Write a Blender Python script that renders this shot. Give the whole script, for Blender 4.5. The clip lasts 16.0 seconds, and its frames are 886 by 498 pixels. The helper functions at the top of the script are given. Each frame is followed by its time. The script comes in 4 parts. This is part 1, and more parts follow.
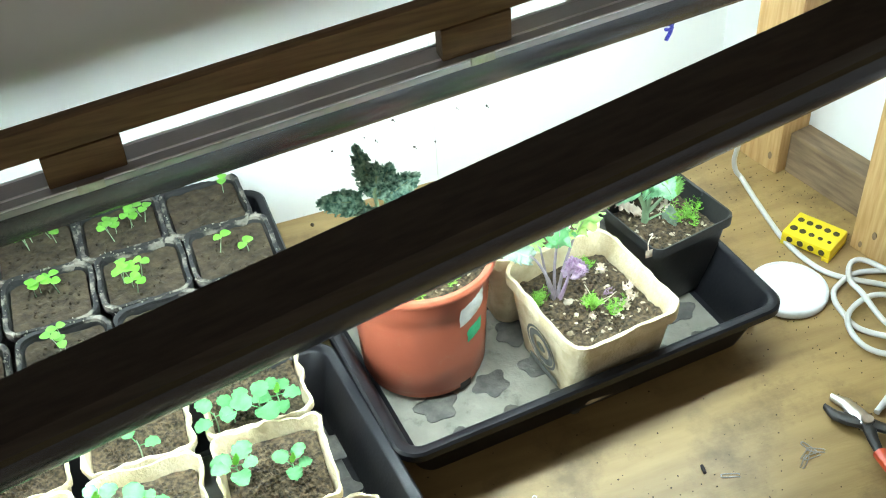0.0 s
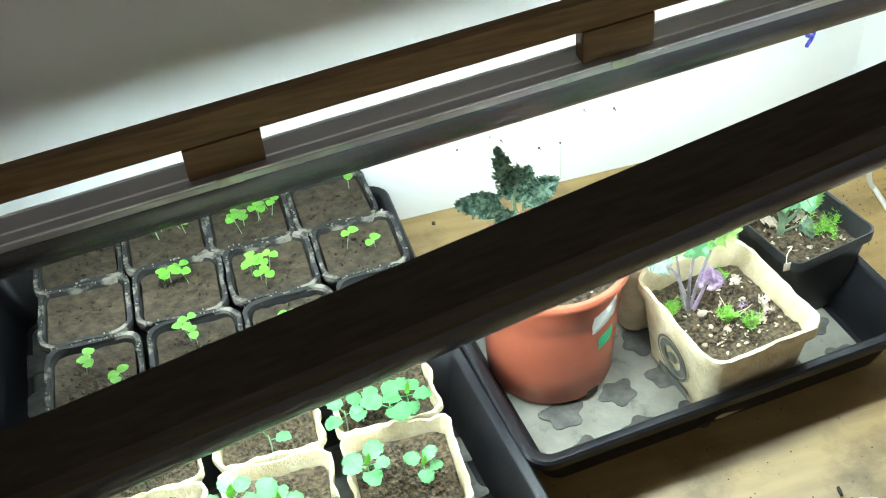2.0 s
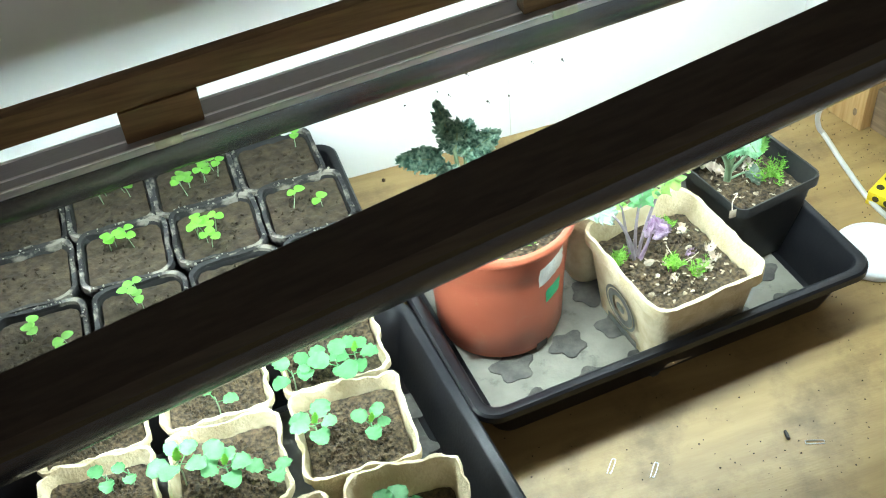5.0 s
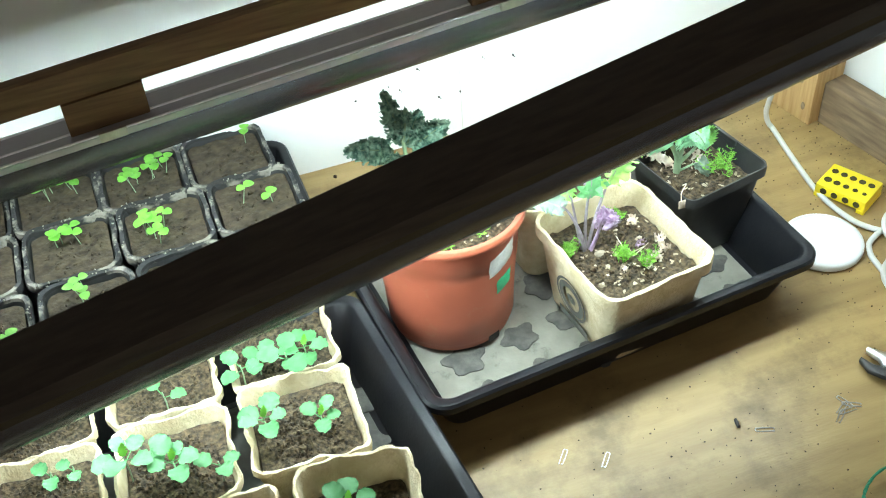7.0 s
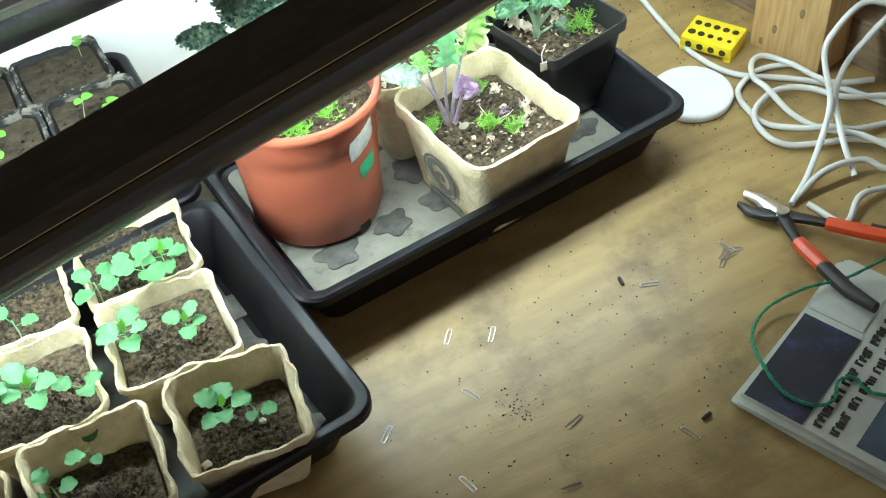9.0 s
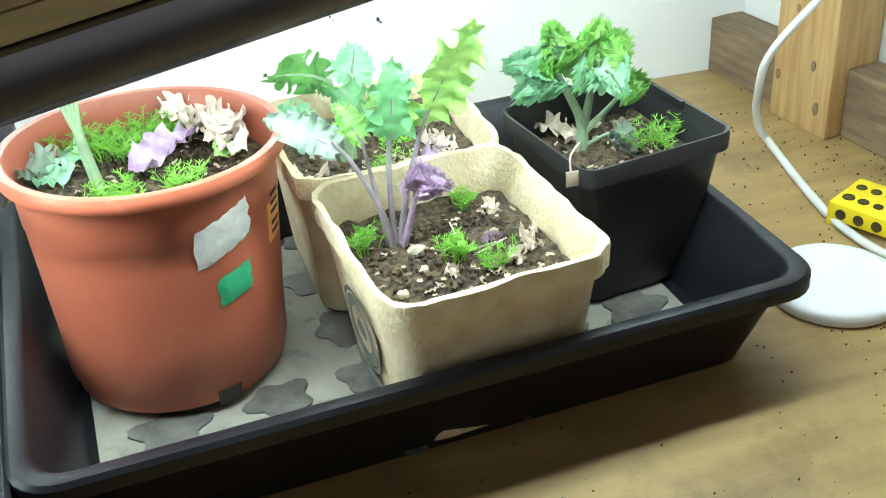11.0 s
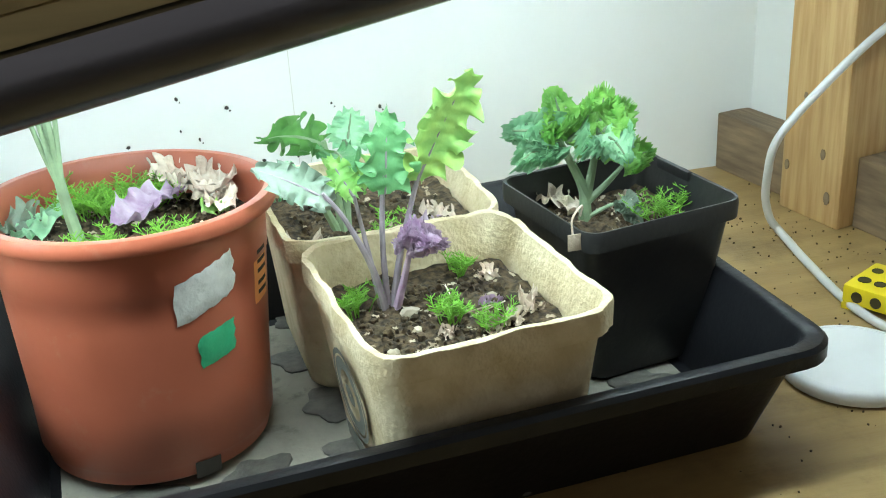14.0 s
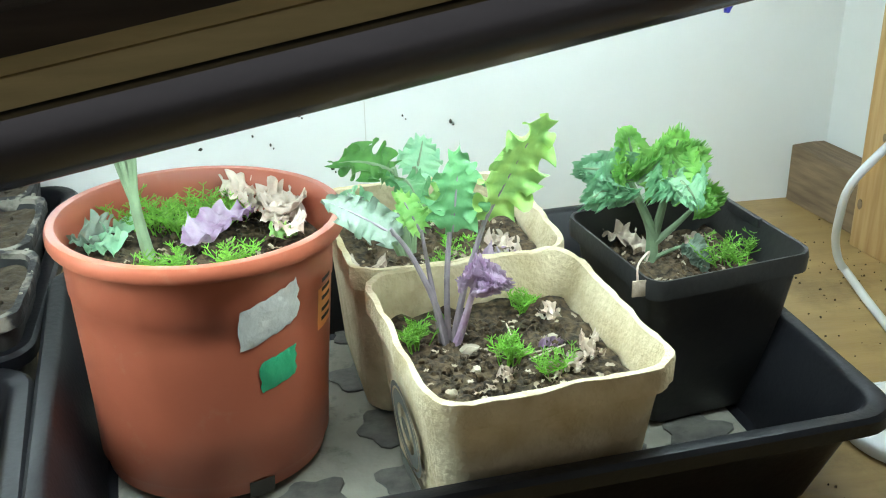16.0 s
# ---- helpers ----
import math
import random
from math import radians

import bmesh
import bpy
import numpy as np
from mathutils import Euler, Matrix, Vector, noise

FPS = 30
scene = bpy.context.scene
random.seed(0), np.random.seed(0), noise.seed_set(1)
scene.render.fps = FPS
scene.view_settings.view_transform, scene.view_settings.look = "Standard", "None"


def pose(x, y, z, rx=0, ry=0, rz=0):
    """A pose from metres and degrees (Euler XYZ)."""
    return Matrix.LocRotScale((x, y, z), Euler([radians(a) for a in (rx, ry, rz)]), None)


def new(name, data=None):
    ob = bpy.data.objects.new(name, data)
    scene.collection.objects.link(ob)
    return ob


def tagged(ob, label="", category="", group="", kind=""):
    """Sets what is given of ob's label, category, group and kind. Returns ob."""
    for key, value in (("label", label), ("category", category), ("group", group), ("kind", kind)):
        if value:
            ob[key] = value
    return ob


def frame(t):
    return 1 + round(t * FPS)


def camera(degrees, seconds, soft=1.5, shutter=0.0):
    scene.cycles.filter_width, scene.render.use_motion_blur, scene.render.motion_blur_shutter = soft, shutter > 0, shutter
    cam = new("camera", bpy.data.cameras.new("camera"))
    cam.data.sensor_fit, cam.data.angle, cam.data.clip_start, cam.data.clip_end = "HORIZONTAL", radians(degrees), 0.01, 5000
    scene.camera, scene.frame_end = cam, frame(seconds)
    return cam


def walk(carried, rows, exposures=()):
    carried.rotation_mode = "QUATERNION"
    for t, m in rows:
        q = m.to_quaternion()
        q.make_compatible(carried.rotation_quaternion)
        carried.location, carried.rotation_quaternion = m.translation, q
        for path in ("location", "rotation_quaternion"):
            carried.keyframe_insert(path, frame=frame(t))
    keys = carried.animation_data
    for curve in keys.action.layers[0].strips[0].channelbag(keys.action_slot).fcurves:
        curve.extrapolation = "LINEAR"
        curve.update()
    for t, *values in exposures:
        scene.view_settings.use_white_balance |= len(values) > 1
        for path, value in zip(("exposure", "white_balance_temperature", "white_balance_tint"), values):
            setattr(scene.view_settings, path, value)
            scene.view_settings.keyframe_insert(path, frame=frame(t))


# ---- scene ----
cam = camera(43.43, 16.0, soft=1.1)
ROWS = [
    (0, -0.1974, -0.8272, 1.1534, 48.989, 3.135, -20.437),
    (0.5, -0.1930, -0.8260, 1.1489, 48.883, 3.774, -21.823),
    (1, -0.1936, -0.8330, 1.1395, 48.789, 3.494, -22.552),
    (1.5, -0.2271, -0.8028, 1.1576, 48.488, 2.798, -20.638),
    (2, -0.2645, -0.7831, 1.1582, 48.873, 4.034, -16.222),
    (2.5, -0.2587, -0.7656, 1.1628, 47.995, 4.986, -13.952),
    (3, -0.2667, -0.7519, 1.1677, 46.443, 4.816, -12.557),
    (3.5, -0.2534, -0.7619, 1.1489, 45.959, 4.411, -14.565),
    (6, -0.2226, -0.8007, 1.1450, 47.160, 4.188, -19.040),
    (6.5, -0.2199, -0.8044, 1.1342, 47.286, 3.746, -19.727),
    (7, -0.2163, -0.8064, 1.1248, 47.009, 3.448, -19.981),
    (7.5, -0.2115, -0.8183, 1.1325, 46.810, 3.447, -20.440),
    (8, -0.1865, -0.8497, 1.1391, 46.637, 7.102, -24.840),
    (8.5, -0.2092, -0.8610, 1.0989, 46.918, 6.342, -27.941),
    (9, -0.1759, -0.8224, 1.0289, 43.096, 4.793, -28.099),
    (9.2, -0.0407, -0.8042, 1.0092, 43.100, 5.581, -24.036),
    (11.3, 0.1461, -0.5311, 0.5057, 62.864, 3.660, -14.452),
    (11.5, 0.1424, -0.5492, 0.4983, 65.967, 3.852, -13.836),
    (12, 0.1272, -0.5584, 0.4836, 69.335, 3.424, -12.385),
    (12.5, 0.1309, -0.5475, 0.4766, 68.048, 4.349, -12.264),
    (13, 0.1470, -0.5497, 0.4870, 67.382, 4.165, -13.579),
    (13.5, 0.1557, -0.5433, 0.4681, 66.249, 3.479, -14.193),
    (14, 0.1539, -0.5379, 0.4711, 65.926, 3.037, -14.209),
    (14.5, 0.1456, -0.5361, 0.4822, 65.847, 0.526, -12.679),
    (15, 0.1370, -0.5307, 0.4766, 65.739, 0.177, -10.526),
    (15.5, 0.1395, -0.5277, 0.4890, 65.171, 0.866, -9.883),
    (16, 0.1533, -0.5212, 0.5099, 64.936, 0.981, -10.036),
]
walk(cam, [(t, pose(x, y, z, rx, ry, rz)) for t, x, y, z, rx, ry, rz in ROWS],
     exposures=((0.0, 0.29), (7.5, 0.29), (9.2, 0.12), (11.3, 0.15), (11.5, 0.1), (12.0, -0.4), (12.5, -0.5), (13.5, -0.38), (14.5, -0.33), (16.0, -0.37)))

# ---- light ----
RISE = 0.1766         # the near light bar hangs higher at its right end
# even ambient fill, let in over the unseen low front wall
world = bpy.data.worlds.new("dull_ambient_fill")
world.use_nodes = True
world.node_tree.nodes["Background"].inputs[0].default_value = (0.95, 0.93, 0.88, 1)
world.node_tree.nodes["Background"].inputs[1].default_value = 0.52
scene.world = world
TUBE_COLOUR = (0.80, 1.0, 1.02, 1)
NEAR_STRENGTH, FAR_STRENGTH = 128.0, 62.0


# ---- materials ----
def material(name, colour, rough=0.6, metal=0.0, vary=0.25, scale=30.0, second=None, bump=0.0, bump_scale=200.0,
             stretch=(1, 1, 1), sharp=(0.35, 0.65), spec=0.5, rand=0.0, transmit=0.0, coarse=None, stain=None):
    m = bpy.data.materials.new(name)
    m.use_nodes = True
    nt = m.node_tree
    b = nt.nodes["Principled BSDF"]
    b.inputs["Roughness"].default_value = rough
    b.inputs["Metallic"].default_value = metal
    b.inputs["Specular IOR Level"].default_value = spec
    co = nt.nodes.new("ShaderNodeTexCoord")
    mp = nt.nodes.new("ShaderNodeMapping")
    mp.inputs["Scale"].default_value = stretch
    nt.links.new(co.outputs["Object"], mp.inputs["Vector"])
    n1 = nt.nodes.new("ShaderNodeTexNoise")
    n1.inputs["Scale"].default_value, n1.inputs["Detail"].default_value = scale, 6
    nt.links.new(mp.outputs["Vector"], n1.inputs["Vector"])
    ramp = nt.nodes.new("ShaderNodeValToRGB")
    ramp.color_ramp.elements[0].position, ramp.color_ramp.elements[1].position = sharp
    low = second if second else tuple(c * (1 - vary) for c in colour)
    high = colour if second else tuple(min(1, c * (1 + vary)) for c in colour)
    ramp.color_ramp.elements[0].color = (*low, 1)
    ramp.color_ramp.elements[1].color = (*high, 1)
    nt.links.new(n1.outputs["Fac"], ramp.inputs["Fac"])
    out = ramp.outputs["Color"]
    n2 = nt.nodes.new("ShaderNodeTexNoise")
    n2.inputs["Scale"].default_value, n2.inputs["Detail"].default_value = coarse or scale * 0.17, 3
    nt.links.new(mp.outputs["Vector"], n2.inputs["Vector"])
    hsv = nt.nodes.new("ShaderNodeHueSaturation")
    mr = nt.nodes.new("ShaderNodeMapRange")
    mr.inputs["To Min"].default_value, mr.inputs["To Max"].default_value = 1 - vary * 0.8, 1 + vary * 0.8
    nt.links.new(n2.outputs["Fac"], mr.inputs["Value"])
    value = mr.outputs["Result"]
    if rand:
        info = nt.nodes.new("ShaderNodeObjectInfo")
        r2 = nt.nodes.new("ShaderNodeMapRange")
        r2.inputs["To Min"].default_value, r2.inputs["To Max"].default_value = 1 - rand, 1 + rand
        nt.links.new(info.outputs["Random"], r2.inputs["Value"])
        mul = nt.nodes.new("ShaderNodeMath")
        mul.operation = "MULTIPLY"
        nt.links.new(value, mul.inputs[0])
        nt.links.new(r2.outputs["Result"], mul.inputs[1])
        value = mul.outputs[0]
    nt.links.new(value, hsv.inputs["Value"])
    if stain:        # blotches with soft, broken outlines: size, colour, share
        n4 = nt.nodes.new("ShaderNodeTexNoise")
        n4.inputs["Scale"].default_value, n4.inputs["Detail"].default_value, n4.inputs["Roughness"].default_value = stain[0], 8, 0.68
        nt.links.new(co.outputs["Object"], n4.inputs["Vector"])
        r4 = nt.nodes.new("ShaderNodeValToRGB")
        r4.color_ramp.elements[0].position, r4.color_ramp.elements[1].position = stain[3]
        r4.color_ramp.elements[1].color = (stain[2], stain[2], stain[2], 1)
        nt.links.new(n4.outputs["Fac"], r4.inputs["Fac"])
        mx = nt.nodes.new("ShaderNodeMix")
        mx.data_type = "RGBA"
        nt.links.new(r4.outputs["Color"], mx.inputs[0])
        nt.links.new(out, mx.inputs[6])
        mx.inputs[7].default_value = (*stain[1], 1)
        out = mx.outputs[2]
    nt.links.new(out, hsv.inputs["Color"])
    nt.links.new(hsv.outputs["Color"], b.inputs["Base Color"])
    if bump:
        n3 = nt.nodes.new("ShaderNodeTexNoise")
        n3.inputs["Scale"].default_value, n3.inputs["Detail"].default_value = bump_scale, 5
        nt.links.new(mp.outputs["Vector"], n3.inputs["Vector"])
        bp = nt.nodes.new("ShaderNodeBump")
        bp.inputs["Strength"].default_value, bp.inputs["Distance"].default_value = bump, 0.004
        nt.links.new(n3.outputs["Fac"], bp.inputs["Height"])
        nt.links.new(bp.outputs["Normal"], b.inputs["Normal"])
    if transmit:
        tr = nt.nodes.new("ShaderNodeBsdfTranslucent")
        nt.links.new(hsv.outputs["Color"], tr.inputs["Color"])
        mix = nt.nodes.new("ShaderNodeMixShader")
        mix.inputs[0].default_value = transmit
        nt.links.new(b.outputs[0], mix.inputs[1])
        nt.links.new(tr.outputs[0], mix.inputs[2])
        nt.links.new(mix.outputs[0], nt.nodes["Material Output"].inputs["Surface"])
    return m


M_BENCH = material("worn_oak_bench", (0.385, 0.262, 0.107), 0.40, vary=0.2, scale=7, stretch=(1.0, 6, 6), second=(0.30, 0.195, 0.076), bump=0.10, bump_scale=60, coarse=1.6, stain=(7.0, (0.14, 0.088, 0.036), 0.8, (0.50, 0.68)))
M_WALL = material("white_painted_board", (0.78, 0.79, 0.77), 0.55, vary=0.03, scale=5, bump=0.03, bump_scale=120)
M_PINE = material("pine_wood", (0.52, 0.34, 0.15), 0.55, vary=0.15, scale=12, stretch=(14, 14, 1), second=(0.40, 0.23, 0.085), bump=0.1, bump_scale=40)
M_BEAM = material("rough_grey_brown_wood", (0.26, 0.18, 0.105), 0.8, vary=0.25, scale=14, stretch=(8, 1, 8), second=(0.15, 0.10, 0.06), bump=0.3, bump_scale=60)
M_BATTEN = material("brown_batten", (0.20, 0.115, 0.045), 0.6, vary=0.2, scale=10, stretch=(1, 14, 14), second=(0.12, 0.065, 0.025), bump=0.15, bump_scale=50)
M_DARKWOOD = material("dark_stained_board", (0.045, 0.034, 0.026), 0.6, vary=0.2, scale=10, stretch=(1, 10, 10), bump=0.1, spec=0.2)
M_OLIVE = material("pale_lath", (0.62, 0.50, 0.24), 0.6, vary=0.08, scale=10, stretch=(1, 12, 12), bump=0.1, bump_scale=60)
M_BLACKGLOSS = material("black_glossy_housing", (0.14, 0.14, 0.16), 0.27, metal=0.85, vary=0.06, scale=12, stretch=(1, 8, 8))
M_PLATE = material("dull_anodised_metal", (0.52, 0.52, 0.57), 0.32, metal=0.55, vary=0.05, scale=30, stretch=(1, 30, 30))
M_ALU = material("brushed_aluminium", (0.92, 0.93, 0.95), 0.45, metal=1.0, vary=0.05, scale=30, stretch=(1, 30, 30))
M_TRAY = material("black_plastic_tray", (0.010, 0.010, 0.012), 0.38, vary=0.4, scale=25, second=(0.006, 0.006, 0.008), bump=0.08, spec=0.27, stain=(60.0, (0.10, 0.095, 0.085), 0.5, (0.66, 0.80)))
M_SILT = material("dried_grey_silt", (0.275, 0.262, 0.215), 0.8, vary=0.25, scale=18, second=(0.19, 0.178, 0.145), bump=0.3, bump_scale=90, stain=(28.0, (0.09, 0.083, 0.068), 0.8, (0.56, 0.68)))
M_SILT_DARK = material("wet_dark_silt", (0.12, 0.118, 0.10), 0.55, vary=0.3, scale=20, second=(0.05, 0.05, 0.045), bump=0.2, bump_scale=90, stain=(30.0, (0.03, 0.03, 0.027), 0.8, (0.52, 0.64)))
M_BOSS = material("dark_tray_boss", (0.12, 0.112, 0.095), 0.6, vary=0.35, scale=60, second=(0.055, 0.052, 0.046), bump=0.3, bump_scale=150)
M_TERRA = material("terracotta_plastic", (0.43, 0.118, 0.064), 0.40, vary=0.12, scale=8, second=(0.35, 0.090, 0.048), bump=0.05, bump_scale=60, stain=(22.0, (0.40, 0.24, 0.16), 0.45, (0.60, 0.78)))
M_FIBRE = material("pressed_fibre", (0.72, 0.62, 0.42), 0.9, vary=0.14, scale=40, second=(0.58, 0.47, 0.28), bump=0.6, bump_scale=220, stain=(16.0, (0.40, 0.27, 0.10), 0.55, (0.55, 0.72)))
M_POTBLACK = material("black_pot_plastic", (0.018, 0.019, 0.020), 0.5, vary=0.3, scale=20, second=(0.030, 0.029, 0.027), bump=0.08, spec=0.4, stain=(30.0, (0.085, 0.08, 0.07), 0.5, (0.60, 0.80)))
M_CRUST = material("lime_crusted_black_plastic", (0.22, 0.20, 0.165), 0.8, vary=0.3, scale=45, second=(0.016, 0.016, 0.016), bump=0.4, bump_scale=160, sharp=(0.47, 0.60))
M_SOIL = material("potting_soil", (0.12, 0.082, 0.044), 0.95, vary=0.5, scale=190, second=(0.018, 0.012, 0.006), bump=1.0, bump_scale=160)
M_SOIL_FINE = material("fine_brown_soil", (0.070, 0.050, 0.028), 0.95, vary=0.4, scale=70, second=(0.026, 0.018, 0.010), bump=0.7, bump_scale=140)
M_SEED = material("bright_seedling", (0.17, 0.47, 0.055), 0.5, vary=0.2, scale=60, rand=0.15, transmit=0.25)
M_SEEDBLUE = material("blue_green_seedling", (0.115, 0.36, 0.135), 0.5, vary=0.25, scale=60, second=(0.075, 0.26, 0.085), rand=0.2, transmit=0.25, bump=0.3, bump_scale=120)
M_KALE = material("green_kale_leaf", (0.40, 0.70, 0.20), 0.45, vary=0.3, scale=70, second=(0.24, 0.53, 0.14), bump=0.6, bump_scale=140, rand=0.2, transmit=0.45)
M_KALEBLUE = material("blue_green_kale_leaf", (0.42, 0.70, 0.45), 0.45, vary=0.25, scale=70, second=(0.27, 0.55, 0.33), bump=0.6, bump_scale=140, rand=0.15, transmit=0.35)
M_KALELIME = material("lime_kale_leaf", (0.38, 0.60, 0.15), 0.5, vary=0.2, scale=50, second=(0.24, 0.48, 0.14), bump=0.4, bump_scale=100, transmit=0.35)
M_KALEMID = material("mid_green_kale_leaf", (0.17, 0.42, 0.17), 0.5, vary=0.25, scale=60, second=(0.10, 0.30, 0.12), bump=0.5, bump_scale=120, transmit=0.25)
M_KALEDEEP = material("deep_green_kale_leaf", (0.12, 0.33, 0.07), 0.5, vary=0.3, scale=60, second=(0.06, 0.20, 0.04), bump=0.5, bump_scale=120, transmit=0.2)
M_LITTER = material("leaf_litter", (0.48, 0.40, 0.30), 0.85, vary=0.3, scale=60, second=(0.30, 0.23, 0.16), bump=0.4)
M_KALEGREY = material("grey_green_kale_leaf", (0.27, 0.34, 0.27), 0.6, vary=0.25, scale=50, second=(0.17, 0.25, 0.18), bump=0.6, bump_scale=120, transmit=0.15)
M_KALEDARK = material("dark_crinkled_leaf", (0.32, 0.48, 0.36), 0.55, vary=0.4, scale=160, second=(0.07, 0.17, 0.13), bump=1.0, bump_scale=140, transmit=0.25)
M_STEM = material("pale_green_stem", (0.23, 0.33, 0.19), 0.5, vary=0.2, scale=40)
M_PSTEM = material("mauve_stem", (0.27, 0.23, 0.26), 0.5, vary=0.25, scale=50)
M_PURPLE = material("purple_leaf", (0.50, 0.40, 0.50), 0.6, vary=0.3, scale=60, second=(0.30, 0.17, 0.30), bump=0.5, transmit=0.2)
M_DRY = material("dry_leaf", (0.70, 0.61, 0.51), 0.8, vary=0.25, scale=50, second=(0.50, 0.38, 0.30), bump=0.6, rand=0.2)
M_HERB = material("feathery_herb", (0.22, 0.52, 0.06), 0.6, vary=0.25, scale=80, rand=0.15, transmit=0.25)
M_YELLOW = material("yellow_plastic", (0.85, 0.66, 0.02), 0.4, vary=0.06, scale=30)
M_HOLE = material("dark_socket", (0.05, 0.04, 0.01), 0.7, vary=0.2)
M_WHITE = material("white_plastic", (0.75, 0.77, 0.78), 0.35, vary=0.03, scale=20)
M_CABLE = material("white_cable_sheath", (0.62, 0.62, 0.60), 0.4, vary=0.06, scale=20)
M_STEEL = material("bright_steel", (0.55, 0.54, 0.52), 0.32, metal=1.0, vary=0.15, scale=60)
M_DARKSTEEL = material("blackened_steel", (0.035, 0.033, 0.032), 0.45, metal=0.6, vary=0.3, scale=60)
M_RED = material("red_orange_grip", (0.62, 0.07, 0.02), 0.4, vary=0.1, scale=40)
M_GRIP = material("dark_grip", (0.03, 0.025, 0.022), 0.55, vary=0.2, scale=60)
M_CORD = material("green_cord", (0.02, 0.22, 0.12), 0.7, vary=0.3, scale=200, bump=0.6, bump_scale=300)
M_ROPE = material("blue_rope", (0.03, 0.03, 0.28), 0.6, vary=0.4, scale=150, bump=0.8, bump_scale=250)
M_PAPER = material("newsprint", (0.50, 0.51, 0.46), 0.8, vary=0.08, scale=20, stain=(24.0, (0.36, 0.35, 0.31), 0.5, (0.5, 0.7)))
M_INK = material("dark_printed_photo", (0.030, 0.033, 0.055), 0.45, vary=0.5, scale=14, second=(0.018, 0.018, 0.022), stain=(16.0, (0.10, 0.09, 0.26), 0.8, (0.56, 0.74)))
M_INKBLUE = material("blue_printed_photo", (0.10, 0.14, 0.20), 0.6, vary=0.4, scale=12)
M_GREYTAPE = material("crumpled_silver_tape", (0.52, 0.53, 0.50), 0.45, vary=0.15, scale=40, bump=0.6, bump_scale=70)
M_GREENTAPE = material("green_tape", (0.03, 0.36, 0.17), 0.5, vary=0.12, scale=60, bump=0.5, bump_scale=80)
M_ORANGE = material("orange_label", (0.80, 0.33, 0.10), 0.5, vary=0.08, scale=30)
M_LOGO = material("grey_green_print", (0.10, 0.10, 0.085), 0.8, vary=0.3, scale=60)
M_SPECK = material("dark_specks", (0.03, 0.025, 0.02), 0.9, vary=0.3)
# pale so that the unseen room shell bounces more fill; also the board joint
M_ROOM = material("pale_room_paint", (0.62, 0.60, 0.56), 0.8, vary=0.08, scale=4)
M_STONE = material("pale_pebble", (0.50, 0.43, 0.33), 0.8, vary=0.2, scale=60, rand=0.3)


def lit(name, strength):
    m = bpy.data.materials.new(name)
    m.use_nodes = True
    m.node_tree.nodes["Principled BSDF"].inputs["Emission Color"].default_value = TUBE_COLOUR
    m.node_tree.nodes["Principled BSDF"].inputs["Emission Strength"].default_value = strength
    return m


M_TUBE_NEAR = lit("lit_near_tube", NEAR_STRENGTH)
M_TUBE_FAR = lit("lit_far_tube", FAR_STRENGTH)


# ---- mesh helpers ----
def finish(bm, name, mats, smooth=True, angle=0.7):
    me = bpy.data.meshes.new(name)
    bmesh.ops.recalc_face_normals(bm, faces=bm.faces)
    for f in bm.faces:
        f.smooth = smooth
    if smooth:
        for e in bm.edges:
            e.smooth = len(e.link_faces) < 2 or e.calc_face_angle(0) < angle
    bm.to_mesh(me)
    bm.free()
    for m in (mats if isinstance(mats, (list, tuple)) else [mats]):
        me.materials.append(m)
    return me


def part(name, bm, mat, parent=None, label="", smooth=True, m=None):
    ob = new(name, finish(bm, name, mat, smooth))
    if parent is not None:
        ob.parent = parent
    if m is not None:
        ob.matrix_local = m
    if label:
        ob["label"] = label
    return ob


def thing(name, place, label, category, group="", rz=0.0, rx=0.0, ry=0.0):
    ob = new(name)
    ob.matrix_world = pose(*place, rx, ry, rz)
    return tagged(ob, label, category, group)


def structure(name, bm, mat, label="", m=None, smooth=False):
    ob = new(name, finish(bm, name, mat, smooth))
    if m is not None:
        ob.matrix_world = m
    return tagged(ob, label or name.replace("_", " "), name.split("_")[0], "", "structure")


def box(x0, x1, y0, y1, z0, z1, bevel=0.0, bm=None):
    own = bmesh.new()
    bmesh.ops.create_cube(own, size=1)
    for v in own.verts:
        v.co = Vector(((x0 + x1) / 2 + v.co.x * (x1 - x0), (y0 + y1) / 2 + v.co.y * (y1 - y0), (z0 + z1) / 2 + v.co.z * (z1 - z0)))
    if bevel:
        bmesh.ops.bevel(own, geom=list(own.edges), offset=bevel, segments=2, profile=0.6, affect="EDGES")
    if bm is None:
        return own
    me = bpy.data.meshes.new("tmp")
    own.to_mesh(me)
    own.free()
    bm.from_mesh(me)
    bpy.data.meshes.remove(me)
    return bm


def rrect(w, d, r, n=5):
    pts = []
    for cx, cy, a0 in ((w / 2 - r, d / 2 - r, 0), (-w / 2 + r, d / 2 - r, 90), (-w / 2 + r, -d / 2 + r, 180), (w / 2 - r, -d / 2 + r, 270)):
        for i in range(n + 1):
            a = radians(a0 + 90 * i / n)
            pts.append((cx + r * math.cos(a), cy + r * math.sin(a)))
    return pts


def circle(r, n=48):
    return [(r * math.cos(2 * math.pi * i / n), r * math.sin(2 * math.pi * i / n)) for i in range(n)]


